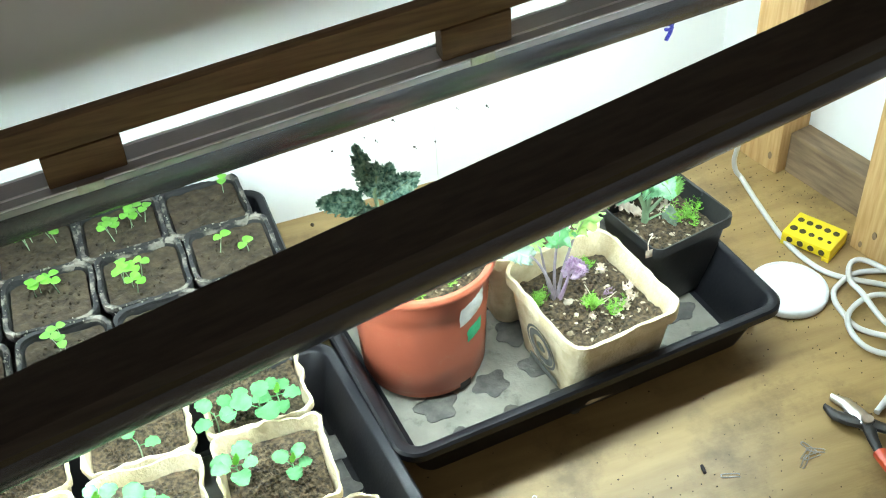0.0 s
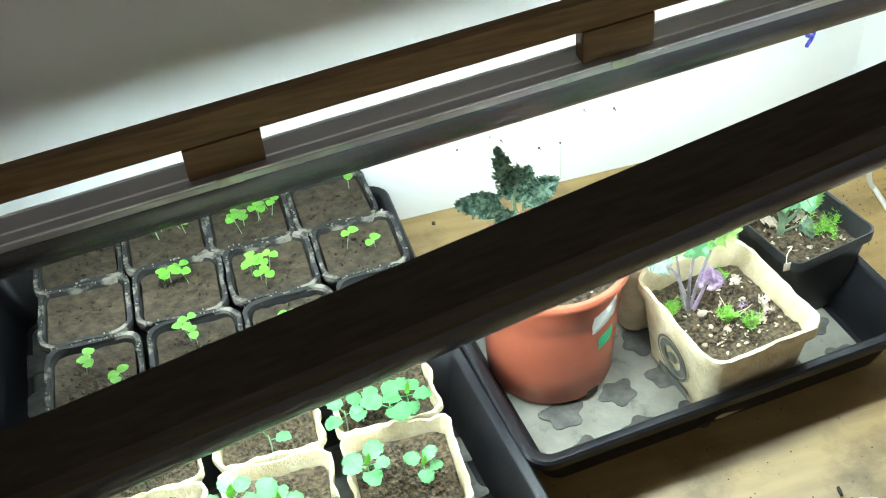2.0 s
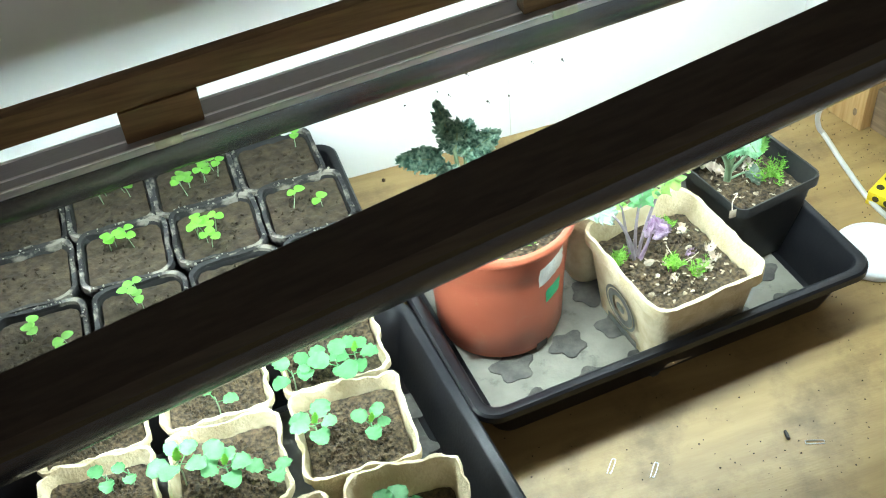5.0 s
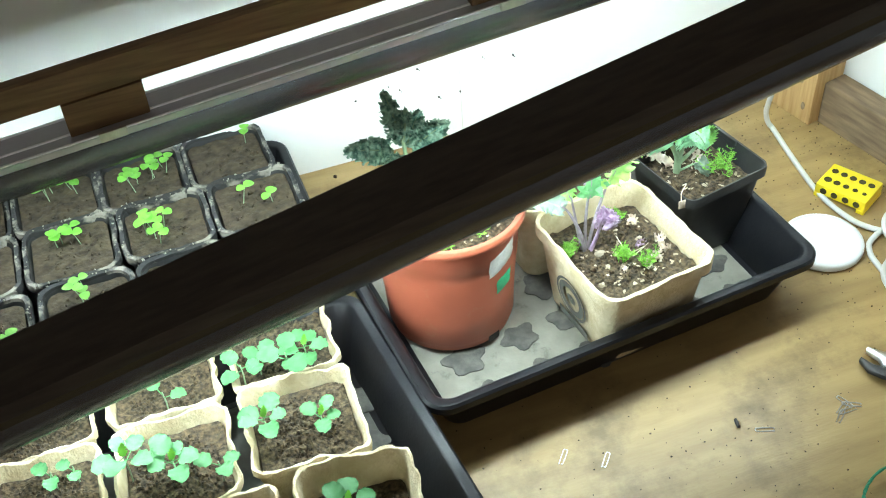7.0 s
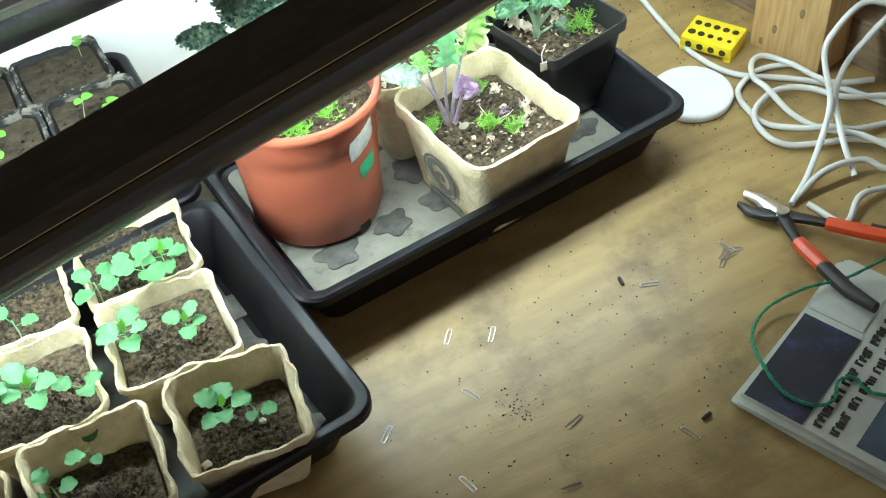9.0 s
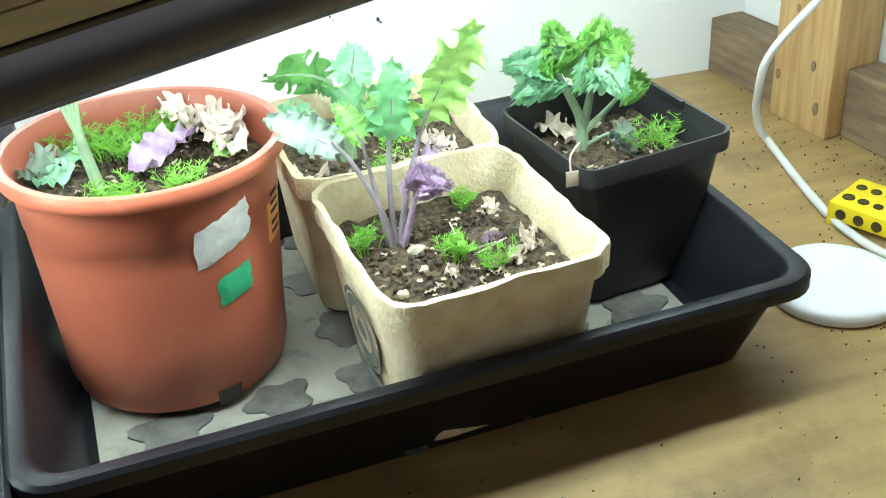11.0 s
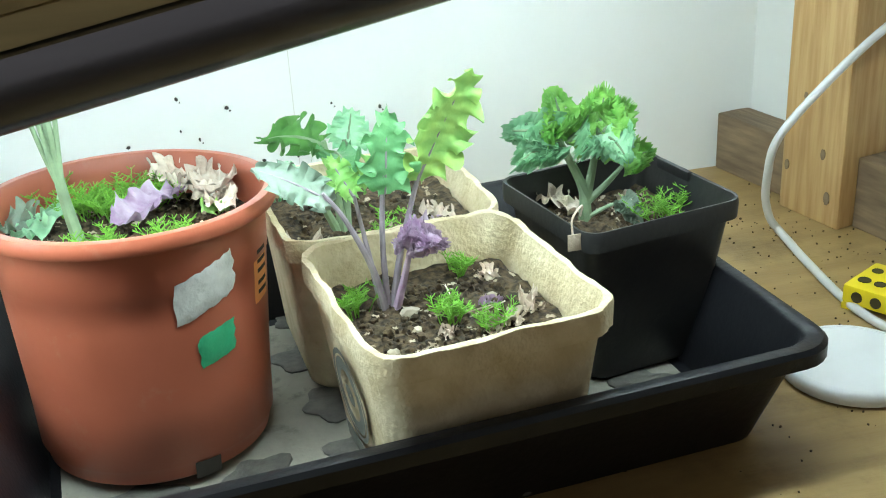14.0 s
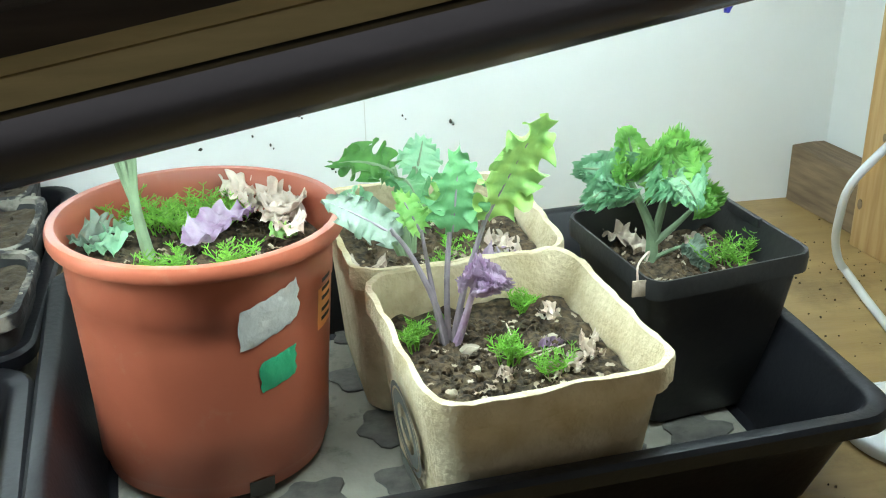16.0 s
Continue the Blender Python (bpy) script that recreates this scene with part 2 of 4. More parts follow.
def loft(rings, cap_first=False, cap_last=False, bm=None):
    bm = bm or bmesh.new()
    vs = [[bm.verts.new(p) for p in ring] for ring in rings]
    n = len(rings[0])
    for a, b in zip(vs, vs[1:]):
        for i in range(n):
            bm.faces.new((a[i], a[(i + 1) % n], b[(i + 1) % n], b[i]))
    if cap_first:
        bm.faces.new(vs[0])
    if cap_last:
        bm.faces.new(vs[-1])
    return bm


def tube(points, radius, seg=8, bm=None, caps=True):
    pts = [Vector(p) for p in points]
    rings = []
    up = Vector((0.13, 0.21, 0.97))
    for i, p in enumerate(pts):
        d = (pts[min(i + 1, len(pts) - 1)] - pts[max(i - 1, 0)]).normalized()
        s = d.cross(up)
        if s.length < 0.05:
            s = d.cross(Vector((1, 0, 0)))
        s.normalize()
        u = s.cross(d).normalized()
        r = radius[i] if isinstance(radius, (list, tuple)) else radius
        rings.append([p + s * (r * math.cos(2 * math.pi * k / seg)) + u * (r * math.sin(2 * math.pi * k / seg)) for k in range(seg)])
    return loft(rings, caps, caps, bm)


def curve_points(ctrl, steps=8):
    p = [Vector(c) for c in ctrl]
    p = [p[0] * 2 - p[1]] + p + [p[-1] * 2 - p[-2]]
    out = []
    for i in range(1, len(p) - 2):
        for k in range(steps):
            t = k / steps
            a, b, c, d = p[i - 1], p[i], p[i + 1], p[i + 2]
            out.append(0.5 * ((2 * b) + (c - a) * t + (2 * a - 5 * b + 4 * c - d) * t * t + (3 * b - a - 3 * c + d) * t ** 3))
    out.append(p[-2])
    return out


def basis(place, along, normal):
    y = Vector(along).normalized()
    z = Vector(normal) - y * y.dot(Vector(normal))
    z = z.normalized() if z.length > 1e-4 else y.orthogonal().normalized()
    x = y.cross(z)
    m = Matrix((x, y, z)).transposed().to_4x4()
    m.translation = Vector(place)
    return m


def leaf(L, W, place, along, normal, rng, lobes=0, depth=0.0, frill=0.0, waves=6, bend=0.6, cup=0.15, nu=18, nv=10, blunt=0.75, bm=None, crinkle=0.0, oval=False):
    """A leaf blade of length L and width W that starts at place; bend is in radians over its length."""
    bm = bm or bmesh.new()
    m = basis(place, along, normal)
    ph, ph2 = rng.uniform(0, 6.3), rng.uniform(0, 6.3)
    grid = []
    y = z = 0.0
    for i in range(nu + 1):
        u = i / nu
        a = -bend * u
        if i:
            y += math.cos(a) * L / nu
            z += math.sin(a) * L / nu
        hw = W / 2 * (math.sin(math.pi * min(1, (u * 0.94 + 0.05)) ** blunt) ** 0.75)
        if oval:
            hw = W / 2 * math.sqrt(max(0.0, 1 - (2 * (u * 0.97 + 0.015) - 1) ** 2)) * (1 - 0.12 * u)
        row = []
        for j in range(nv + 1):
            v = 2 * j / nv - 1
            v = v if not frill else math.copysign(abs(v) ** 0.7, v)
            k = abs(v)
            side = 1 if v > 0 else -1
            lob = 1 - depth * min(1.0, k * 1.3) * (0.5 + 0.5 * math.cos(2 * math.pi * lobes * (u + 0.035 * math.sin(9 * u + ph2 + side)) + ph * 0.2 + side * 0.6)) ** 1.8 if lobes else 1
            x = v * hw * lob
            dz = cup * hw * k * k + frill * k ** 3 * math.sin(2 * math.pi * waves * u + ph + side * ph2)
            dy = frill * 0.6 * k ** 3 * math.cos(2 * math.pi * waves * 1.3 * u + ph2)
            if crinkle:
                dz += crinkle * noise.noise(Vector((x * 160, u * L * 160, ph)))
            row.append(bm.verts.new(m @ Vector((x, y + dy - math.sin(a) * dz * 0, z + dz))))
        grid.append(row)
    for a, b in zip(grid, grid[1:]):
        for j in range(nv):
            bm.faces.new((a[j], a[j + 1], b[j + 1], b[j]))
    return bm


def blob(place, size, rng, bm, sub=1):
    own = bmesh.ops.create_icosphere(bm, subdivisions=sub, radius=1.0)
    s = [size * rng.uniform(0.6, 1.2) for _ in range(3)]
    for v in own["verts"]:
        k = 1 + rng.uniform(-0.25, 0.25)
        v.co = Vector(place) + Vector((v.co.x * s[0] * k, v.co.y * s[1] * k, v.co.z * s[2] * k))
    return bm


def soil(outline, z, rng, bump=0.004, n=26, clods=0, clod=0.003, edge=0.0):
    """A rough soil surface inside a convex outline; it dips or rises a little and carries clods."""
    bm = bmesh.new()
    rings = []
    off = rng.uniform(0, 50)
    steps = n // 2
    for i in range(steps + 1):
        t = 1 - i / steps * 0.97
        ring = []
        for x, y in outline:
            h = bump * (noise.noise(Vector((x * t * 60 + off, y * t * 60, off))) + 0.7 * noise.noise(Vector((x * t * 170, y * t * 170 + off, 1))) + 0.35 * noise.noise(Vector((x * t * 420, y * t * 420 + off, 3))))
            ring.append((x * t, y * t, z + h + edge * t * t))
        rings.append(ring)
    loft(rings, False, True, bm)
    xs = max(abs(p[0]) for p in outline) * 0.86
    ys = max(abs(p[1]) for p in outline) * 0.86
    round_ = len(outline) > 40
    for _ in range(clods):
        x, y = rng.uniform(-xs, xs), rng.uniform(-ys, ys)
        if round_ and math.hypot(x, y) > xs:
            continue
        blob((x, y, z + rng.uniform(-0.001, 0.002)), clod * rng.uniform(0.4, 1.2), rng, bm)
    return bm


# ---- the room ----
WALL_Y = 0.611
structure("bench_top", box(-1.7, 0.95, -0.75, WALL_Y, -0.04, 0.0), M_BENCH, "worn brown wooden workbench top with soil crumbs")
structure("wall_back", box(-1.72, 1.1, WALL_Y, WALL_Y + 0.05, -0.9, 2.3), M_WALL, "white painted board wall behind the bench")
SIDE = pose(0.755, 0.607, 0, 0, 0, 12.3)      # along local -y the side wall runs towards the room
structure("wall_side", box(0.045, 0.09, -3.2, 0.05, -0.9, 2.3), M_WALL, "white panel side wall between wooden studs", SIDE)
# the room shell out of view is made up; its pale faces bounce fill light
structure("wall_far_left", box(-1.77, -1.7, -3.0, 0.7, -0.9, 2.3), M_ROOM, "unseen pale side wall, added to close the room and bounce light")
# made-up wall out of view, kept low so the world fill gets in
structure("wall_room_front", box(-1.77, 1.9, -3.05, -3.0, -0.9, 0.15), M_ROOM, "unseen low wall, left open above to let ambient fill in")
structure("ceiling", box(-1.77, 1.9, -3.05, 0.68, 2.3, 2.35), M_ROOM, "unseen pale ceiling, added to close the room and bounce light")
structure("floor", box(-1.77, 1.9, -3.05, 0.68, -0.95, -0.9), M_ROOM, "unseen pale floor, added to close the room and bounce light")
structure("sole_plate_back", box(0.0, 0.043, -0.129, 0.0, 0.0, 0.068, 0.002), M_BEAM, "rough brown sole plate along the side wall", SIDE)
structure("sole_plate_middle", box(0.0, 0.043, -0.41, -0.218, 0.0, 0.076, 0.002), M_BEAM, "rough brown sole plate between two studs", SIDE)
structure("sole_plate_front", box(0.0, 0.043, -1.2, -0.532, 0.0, 0.076, 0.002), M_BEAM, "rough brown sole plate beside the stud", SIDE)


def stud(name, u0, u1, v0, v1, label, knots):
    ob = structure(name, box(u0, u1, -v1, -v0, 0.0, 2.29, 0.002), M_PINE, label, SIDE)
    for v, z, r in knots:
        bm = bmesh.new()
        bmesh.ops.create_cone(bm, cap_ends=True, segments=10, radius1=r, radius2=r * 0.9, depth=0.0016)
        k = part("knot", bm, M_BEAM, ob, "dark knot")
        k.matrix_local = pose(u0 - 0.0002, -v, z, 0, 90, 0) @ Matrix.Diagonal((1.5, 0.8, 1, 1))
    return ob


stud("stud_back", -0.02, 0.043, 0.132, 0.217, "knotty pale pine stud on the bench", ((0.14, 0.05, 0.004), (0.19, 0.075, 0.004), (0.16, 0.13, 0.003), (0.2, 0.03, 0.005)))
stud("stud_front", -0.06, 0.043, 0.412, 0.53, "broad knotty pine stud on the bench", ((0.45, 0.045, 0.005), (0.49, 0.09, 0.005), (0.43, 0.015, 0.004)))

structure("trim_joint", box(0.2620, 0.2628, WALL_Y - 0.0012, WALL_Y + 0.001, 0.0, 2.3), M_ROOM, "faint joint between two white boards")

# specks on the wall
rng = random.Random(5)
bm = bmesh.new()
for x, z in ((0.143, 0.159), (0.193, 0.144), (0.143, 0.124), (0.161, 0.113), (0.088, 0.114), (0.225, 0.081), (0.262, 0.081), (0.355, 0.125), (0.303, 0.135), (0.70, 0.245)):
    blob((x, WALL_Y - 0.0005, z), 0.0022, rng, bm)
    if rng.random() < 0.6:
        blob((x + 0.003, WALL_Y - 0.0005, z - 0.004), 0.0012, rng, bm)
tagged(part("wall_specks", bm, M_SPECK), "small dark specks on the white wall", "specks", "", "stuff")


# ---- the light frame ----
def half_round(y, z, r, x0, x1, rise, yaw=0.0):
    """A long housing: flat top, round front and underside, following the rise."""
    prof = [(-r * 0.9, r * 0.75), (-r, r * 0.3)]
    for k in range(9):
        a = radians(180 + 20 * k)
        prof.append((r * math.cos(a), max(-0.75 * r, r * math.sin(a))))
    prof += [(r, r * 0.3), (r * 0.9, r * 0.75)]
    rings = [[(x, y + a + yaw * x, z + b + rise * x) for a, b in prof] for x in (x0, x0 + 0.005, x1 - 0.005, x1)]
    return loft(rings, True, True)


def sloped_box(x0, x1, y0, y1, z0, z1, rise, bevel=0.002, yaw=0.0):
    bm = box(x0, x1, y0, y1, z0, z1, bevel)
    for v in bm.verts:
        v.co.z += rise * v.co.x
        v.co.y += yaw * v.co.x
    return bm


NX0, NX1 = -0.86, 0.70
near = thing("near_light_bar", (0, 0, 0), "dark board with a black rounded strip light hung below it", "grow light")
YAW = 0.0395
part("top_board", sloped_box(NX0, NX1, 0.008, 0.101, 0.3685, 0.3893, RISE, 0.002, YAW), M_DARKWOOD, near, "dark stained board")
part("lath", sloped_box(NX0 + 0.02, NX1 - 0.02, 0.048, 0.068, 0.3510, 0.3680, RISE, 0.002, YAW), M_OLIVE, near, "pale wooden lath")
part("lath", sloped_box(NX0 + 0.02, NX1 - 0.02, 0.048, 0.068, 0.3335, 0.3505, RISE, 0.002, YAW), M_OLIVE, near, "pale wooden lath")
part("housing", half_round(0.0587, 0.3129, 0.0265, NX0 + 0.03, NX1 - 0.03, RISE, YAW), M_BLACKGLOSS, near, "glossy black rounded housing")
part("tube", tube([(x, 0.0915 + YAW * x, 0.3075 + RISE * x) for x in (-0.45, NX1 - 0.04)], 0.006, 10), M_TUBE_NEAR, near, "lit white tube")

# unseen strips, added only to stop tube light leaking up and back
part("added_light_shield", sloped_box(NX0 + 0.03, NX1 - 0.03, 0.0800, 0.1020, 0.3240, 0.3262, RISE, 0.0, YAW), M_BLACKGLOSS, near, "unseen black strip added over the tube to block its light")
part("added_light_shield", sloped_box(NX0 + 0.03, NX1 - 0.03, 0.1000, 0.1020, 0.3035, 0.3238, RISE, 0.0, YAW), M_BLACKGLOSS, near, "unseen black strip added behind the tube to block its light")

FR = 0.086
FX0, FX1 = -1.05, 0.80
far = thing("far_light_bar", (0, 0, 0), "black strip light with silver top under a brown wooden batten", "grow light")
part("batten", sloped_box(FX0, FX1, 0.392, 0.414, 0.398, 0.440, FR), M_BATTEN, far, "brown wooden batten")
part("housing", half_round(0.405, 0.318, 0.031, FX0 + 0.03, FX1 - 0.03, FR), M_BLACKGLOSS, far, "glossy black rounded housing")
part("top_plate", sloped_box(FX0 + 0.03, FX1 - 0.03, 0.373, 0.438, 0.3415, 0.351, FR, 0.001), M_PLATE, far, "dark metal top plate")
for y in (0.3755, 0.397, 0.434):
    part("ridge", tube([(x, y, 0.3518 + FR * x) for x in (FX0 + 0.03, FX1 - 0.03)], 0.0017, 12), M_ALU, far, "thin bright silver ridge")
for xc in (-0.77, -0.268, 0.26, 0.62):
    b = part("spacer_block", sloped_box(xc - 0.05, xc + 0.05, 0.389, 0.416, 0.3515, 0.3975, FR), M_BATTEN, far, "brown wooden spacer block")
    part("clip", sloped_box(xc - 0.017, xc + 0.017, 0.3685, 0.3735, 0.344, 0.357, FR, 0.001), M_STEEL, b, "small steel clip")
part("tube", tube([(x, 0.409, 0.2955 + FR * x) for x in (-0.58, 0.70)], 0.007, 10), M_TUBE_FAR, far, "lit white tube")


def rope(ctrl, knots, label, r=0.004):
    base = Vector(ctrl[0])
    ob = thing("rope", base, label, "rope", "blue ropes")
    pts = [p - base for p in curve_points(ctrl, 10)]
    bm = bmesh.new()
    for k in range(3):
        tw = []
        for i, p in enumerate(pts):
            a = i * 0.9 + k * 2.094
            tw.append(p + Vector((math.cos(a) * r * 0.5, math.sin(a) * r * 0.5, 0)))
        tube(tw, r * 0.62, 6, bm)
    part("cord", bm, M_ROPE, ob)
    for kx, ky, kz in knots:
        bm = bmesh.new()
        c = Vector((kx, ky, kz)) - base
        tube([c + Vector((math.cos(a) * r * 1.5, math.sin(a) * r * 1.2, (a - 5) * r * 0.42)) for a in [0.5 * i for i in range(21)]], r * 0.8, 6, bm)
        part("knot", bm, M_ROPE, ob)
    return ob


rope(((0.60, 0.45, 0.395), (0.60, 0.46, 0.33), (0.604, 0.466, 0.283), (0.597, 0.468, 0.262)), ((0.60, 0.468, 0.283),), "short blue rope end knotted under the light bar", 0.0032)
rope(((0.72, 0.36, 1.2), (0.715, 0.37, 0.75), (0.70, 0.40, 0.50)), ((0.715, 0.37, 0.70),), "blue rope tied between stud and light bar", 0.004)
rope(((-0.50, -0.01, 1.5), (-0.52, -0.012, 0.8), (-0.535, -0.012, 0.545), (-0.546, -0.014, 0.47), (-0.554, -0.014, 0.40), (-0.564, -0.014, 0.34), (-0.58, -0.012, 0.26)),
     ((-0.551, -0.014, 0.41), (-0.562, -0.014, 0.345)), "thick blue rope knotted beside the light bar", 0.0065)
rope(((-0.72, 0.385, 0.40), (-0.64, 0.384, 0.405), (-0.575, 0.384, 0.40), (-0.56, 0.384, 0.39)), ((-0.565, 0.384, 0.398),), "dark blue rope end lying along the batten", 0.006)


# ---- trays ----
def tray(place, rz, w, d, h, label, silt_mat, bosses, seed):
    rg = random.Random(seed)
    ob = thing("seed_tray", place, label, "tray", "black trays on the bench", rz)
    r = 0.035
    rings = []

    def ring(inset, z, rad):
        return [(x, y, z) for x, y in rrect(w - 2 * inset, d - 2 * inset, rad, 6)]
    rings = [ring(0.040, 0.0, 0.02), ring(0.036, 0.003, 0.024), ring(0.014, h - 0.012, 0.026), ring(0.004, h - 0.011, 0.03), ring(0.0, h - 0.013, 0.032),
             ring(0.0, h - 0.003, 0.032), ring(0.003, h, 0.03), ring(0.012, h, 0.025), ring(0.016, h - 0.003, 0.022), ring(0.040, 0.007, 0.022), ring(0.046, 0.004, 0.018)]
    part("body", loft(rings, True, True), M_TRAY, ob)
    bm = bmesh.new()
    o = rrect(w - 0.094, d - 0.094, 0.017, 6)
    loft([[(x, y, 0.0042) for x, y in o], [(x * 0.985, y * 0.985, 0.006) for x, y in o], [(x * 0.5, y * 0.5, 0.0063) for x, y in o]], False, True, bm)
    part("silt_layer", bm, silt_mat, ob, "dried grey silt on the tray floor")
    if bosses:
        for bx, by in bosses:
            bm = bmesh.new()
            out = []
            p1, p2 = rg.uniform(0, 6), rg.uniform(0, 6)
            rad0 = rg.uniform(0.019, 0.025)
            bx, by = bx + rg.uniform(-0.006, 0.006), by + rg.uniform(-0.006, 0.006)
            for i in range(28):
                a = 2 * math.pi * i / 28
                q = rad0 * (1 + 0.16 * math.sin(5 * a + p1) + 0.10 * math.sin(3 * a + p2))
                out.append((bx + q * math.cos(a) * 1.15, by + q * math.sin(a)))
            loft([[(x, y, 0.006) for x, y in out], [(x, y, 0.0078) for x, y in out], [(bx + (x - bx) * 0.93, by + (y - by) * 0.93, 0.0086) for x, y in out]], False, True, bm)
            part("boss", bm, M_BOSS, ob, "dark wavy boss")
    return ob


T2 = 5.0
c2, s2 = math.cos(radians(T2)), math.sin(radians(T2))


def from_t2(u, v):
    return (u * c2 - v * s2, u * s2 + v * c2)


cx, cy = from_t2(0.2805, 0.196)
tray((cx, cy, 0.001), T2, 0.573, 0.404, 0.089, "black plastic tray of large pots with grey silt",
     M_SILT, [(-0.183 + 0.077 * i, -0.146 + 0.0745 * j) for i in range(6) for j in range(5)], 3)
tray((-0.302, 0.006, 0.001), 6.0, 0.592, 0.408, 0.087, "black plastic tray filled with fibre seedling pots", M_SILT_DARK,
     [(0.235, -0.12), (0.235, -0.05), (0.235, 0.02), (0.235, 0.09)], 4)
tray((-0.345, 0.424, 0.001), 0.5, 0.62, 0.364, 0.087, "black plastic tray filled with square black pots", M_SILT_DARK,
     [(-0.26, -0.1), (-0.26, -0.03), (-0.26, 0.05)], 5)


# ---- pots ----
def square_pot(name, place, rz, w, h, label, mat, soil_mat, seed, group="", taper=0.74, rim=0.006, lip=0.016, wall=0.0035, wobble=0.0, fill=0.74, rad=0.016,
               clods=40, rim_mat=None, bump=0.003, deep=1.0):
    rg = random.Random(seed)
    ob = thing(name, place, label, "plant pot", group, rz)
    off = rg.uniform(0, 40)

    def ring(ww, z, rr, wob=0.0):
        out = []
        outline = rrect(ww, ww * deep, rr, 6)
        fine = []
        for i, p in enumerate(outline):
            q = outline[(i + 1) % len(outline)]
            n = 16 if math.dist(p, q) > ww * 0.3 else 1
            fine += [(p[0] + (q[0] - p[0]) * k / n, p[1] + (q[1] - p[1]) * k / n) for k in range(n)]
        for x, y in fine:
            k = wob * (noise.noise(Vector((x * 45 + off, y * 45, off))) + 0.3 * noise.noise(Vector((x * 190, y * 190 + off, z * 60))))
            k2 = wob * (noise.noise(Vector((x * 45, y * 45 + off, off + 9))) + 0.35 * noise.noise(Vector((x * 210 + off, y * 210, off))))
            d = Vector((x, y)).normalized()
            out.append((x + d.x * k, y + d.y * k, z + k2 * 0.8))
        return out

    wb = w * taper
    slope = (w - 2 * rim - wb) / h
    levels = [0.0, 0.004, h * 0.35, h * 0.7, h - lip - 0.003]
    rings = []
    for z in levels:
        rings.append(ring(wb + slope * z - (0.006 if z == 0 else 0), z, rad * 0.9, wobble * z / h))
    rings += [ring(w - 0.001, h - lip, rad, wobble), ring(w, h - 0.004, rad, wobble), ring(w - 0.0015, h, rad, wobble), ring(w - wall * 2, h - 0.0005, rad * 0.9, wobble),
              ring(w - wall * 2 - 0.002, h - 0.005, rad * 0.9, wobble)]
    zs = h * fill
    ws = wb + slope * zs - 2 * wall
    rings.append(ring(ws + 0.001, zs - 0.008, rad * 0.8, wobble * 0.6))
    body = loft(rings, True, False)
    mats = mat
    if rim_mat:
        mats = [mat, rim_mat]
        zmin = h - lip * 0.75
        for f in body.faces:
            if f.calc_center_median().z > zmin:
                f.material_index = 1
    part("body", body, mats, ob)
    o = []
    pts = rrect(ws, ws * deep, rad * 0.7, 6)
    for i, p in enumerate(pts):        # more points along the straight sides
        q = pts[(i + 1) % len(pts)]
        n = max(1, int(math.dist(p, q) / 0.008))
        o += [(p[0] + (q[0] - p[0]) * k / n, p[1] + (q[1] - p[1]) * k / n) for k in range(n)]
    part("soil", soil(o, zs, rg, bump, 26, clods, 0.0030), soil_mat, ob, "crumbly brown soil")
    return ob


# two large fibre pots, one black pot, one terracotta-coloured pot
FIB_Z = 0.0085
fib_front = square_pot("fibre_pot", (0.3085, 0.131, FIB_Z), 7.5, 0.168, 0.137, "large square pressed fibre pot with a printed badge", M_FIBRE, M_SOIL, 11, "large fibre pots",
                       0.78, 0.004, 0.018, 0.0050, 0.0030, 0.76, 0.024, 560, bump=0.006, deep=1.15)
fib_back = square_pot("fibre_pot", (0.289, 0.312, FIB_Z), 4.0, 0.176, 0.137, "large square pressed fibre pot holding leafy kale", M_FIBRE, M_SOIL, 12, "large fibre pots",
                      0.84, 0.004, 0.018, 0.0050, 0.0030, 0.82, 0.024, 260, bump=0.006)
black_pot = square_pot("black_pot", (0.474, 0.233, 0.0085), 11.0, 0.142, 0.140, "square black plastic pot with a soil-covered root ball", M_POTBLACK, M_SOIL, 13, "",
                       0.70, 0.004, 0.016, 0.003, 0.0, 0.78, 0.014, 160, bump=0.006)
# clip ridge on the black pot's rim and the tag tied to it
part("rim_clip", box(0.0645, 0.069, -0.005, 0.038, 0.133, 0.1412, 0.001), M_POTBLACK, black_pot, "raised clip on the rim")
tag = thing("string_tag", (0.4135, 0.166, 0.146), "small pale tag on a thin string", "tag")
part("string", tube(curve_points(((0.012, 0.02, 0.004), (0.008, 0.006, 0.018), (-0.002, -0.001, 0.012), (-0.003, -0.004, 0.0)), 6), 0.0008, 6), M_DRY, tag)
part("paper", box(-0.007, 0.004, -0.0055, -0.004, -0.012, 0.001, 0.0004), M_LITTER, tag, m=pose(0, 0, 0, 0, 0, 0))

# printed badge on the fibre pot: plain rings and blocks in its dark ink
badge_m = pose(-0.0762, 0.0, 0.062, 0, 0, 0) @ pose(0, 0, 0, 0, -6.1, 0) @ pose(0, 0, 0, 90, 0, -90)
badge = bmesh.new()
loft([[(x, y, 0.0) for x, y in circle(0.035, 40)], [(x, y, 0.0) for x, y in circle(0.031, 40)]], bm=badge)
loft([[(x, y, 0.0) for x, y in circle(0.029, 40)], [(x, y, 0.0) for x, y in circle(0.019, 40)]], bm=badge)
loft([[(x * 1.0, y * 0.8, 0.0) for x, y in circle(0.010, 20)], [(x * 0.1, y * 0.1, 0.0) for x, y in circle(0.010, 20)]], bm=badge)
box(-0.034, 0.034, -0.052, -0.038, -0.0002, 0.0002, 0, badge)
part("printed_badge", badge, M_LOGO, fib_front, "dark round printed badge", m=badge_m)

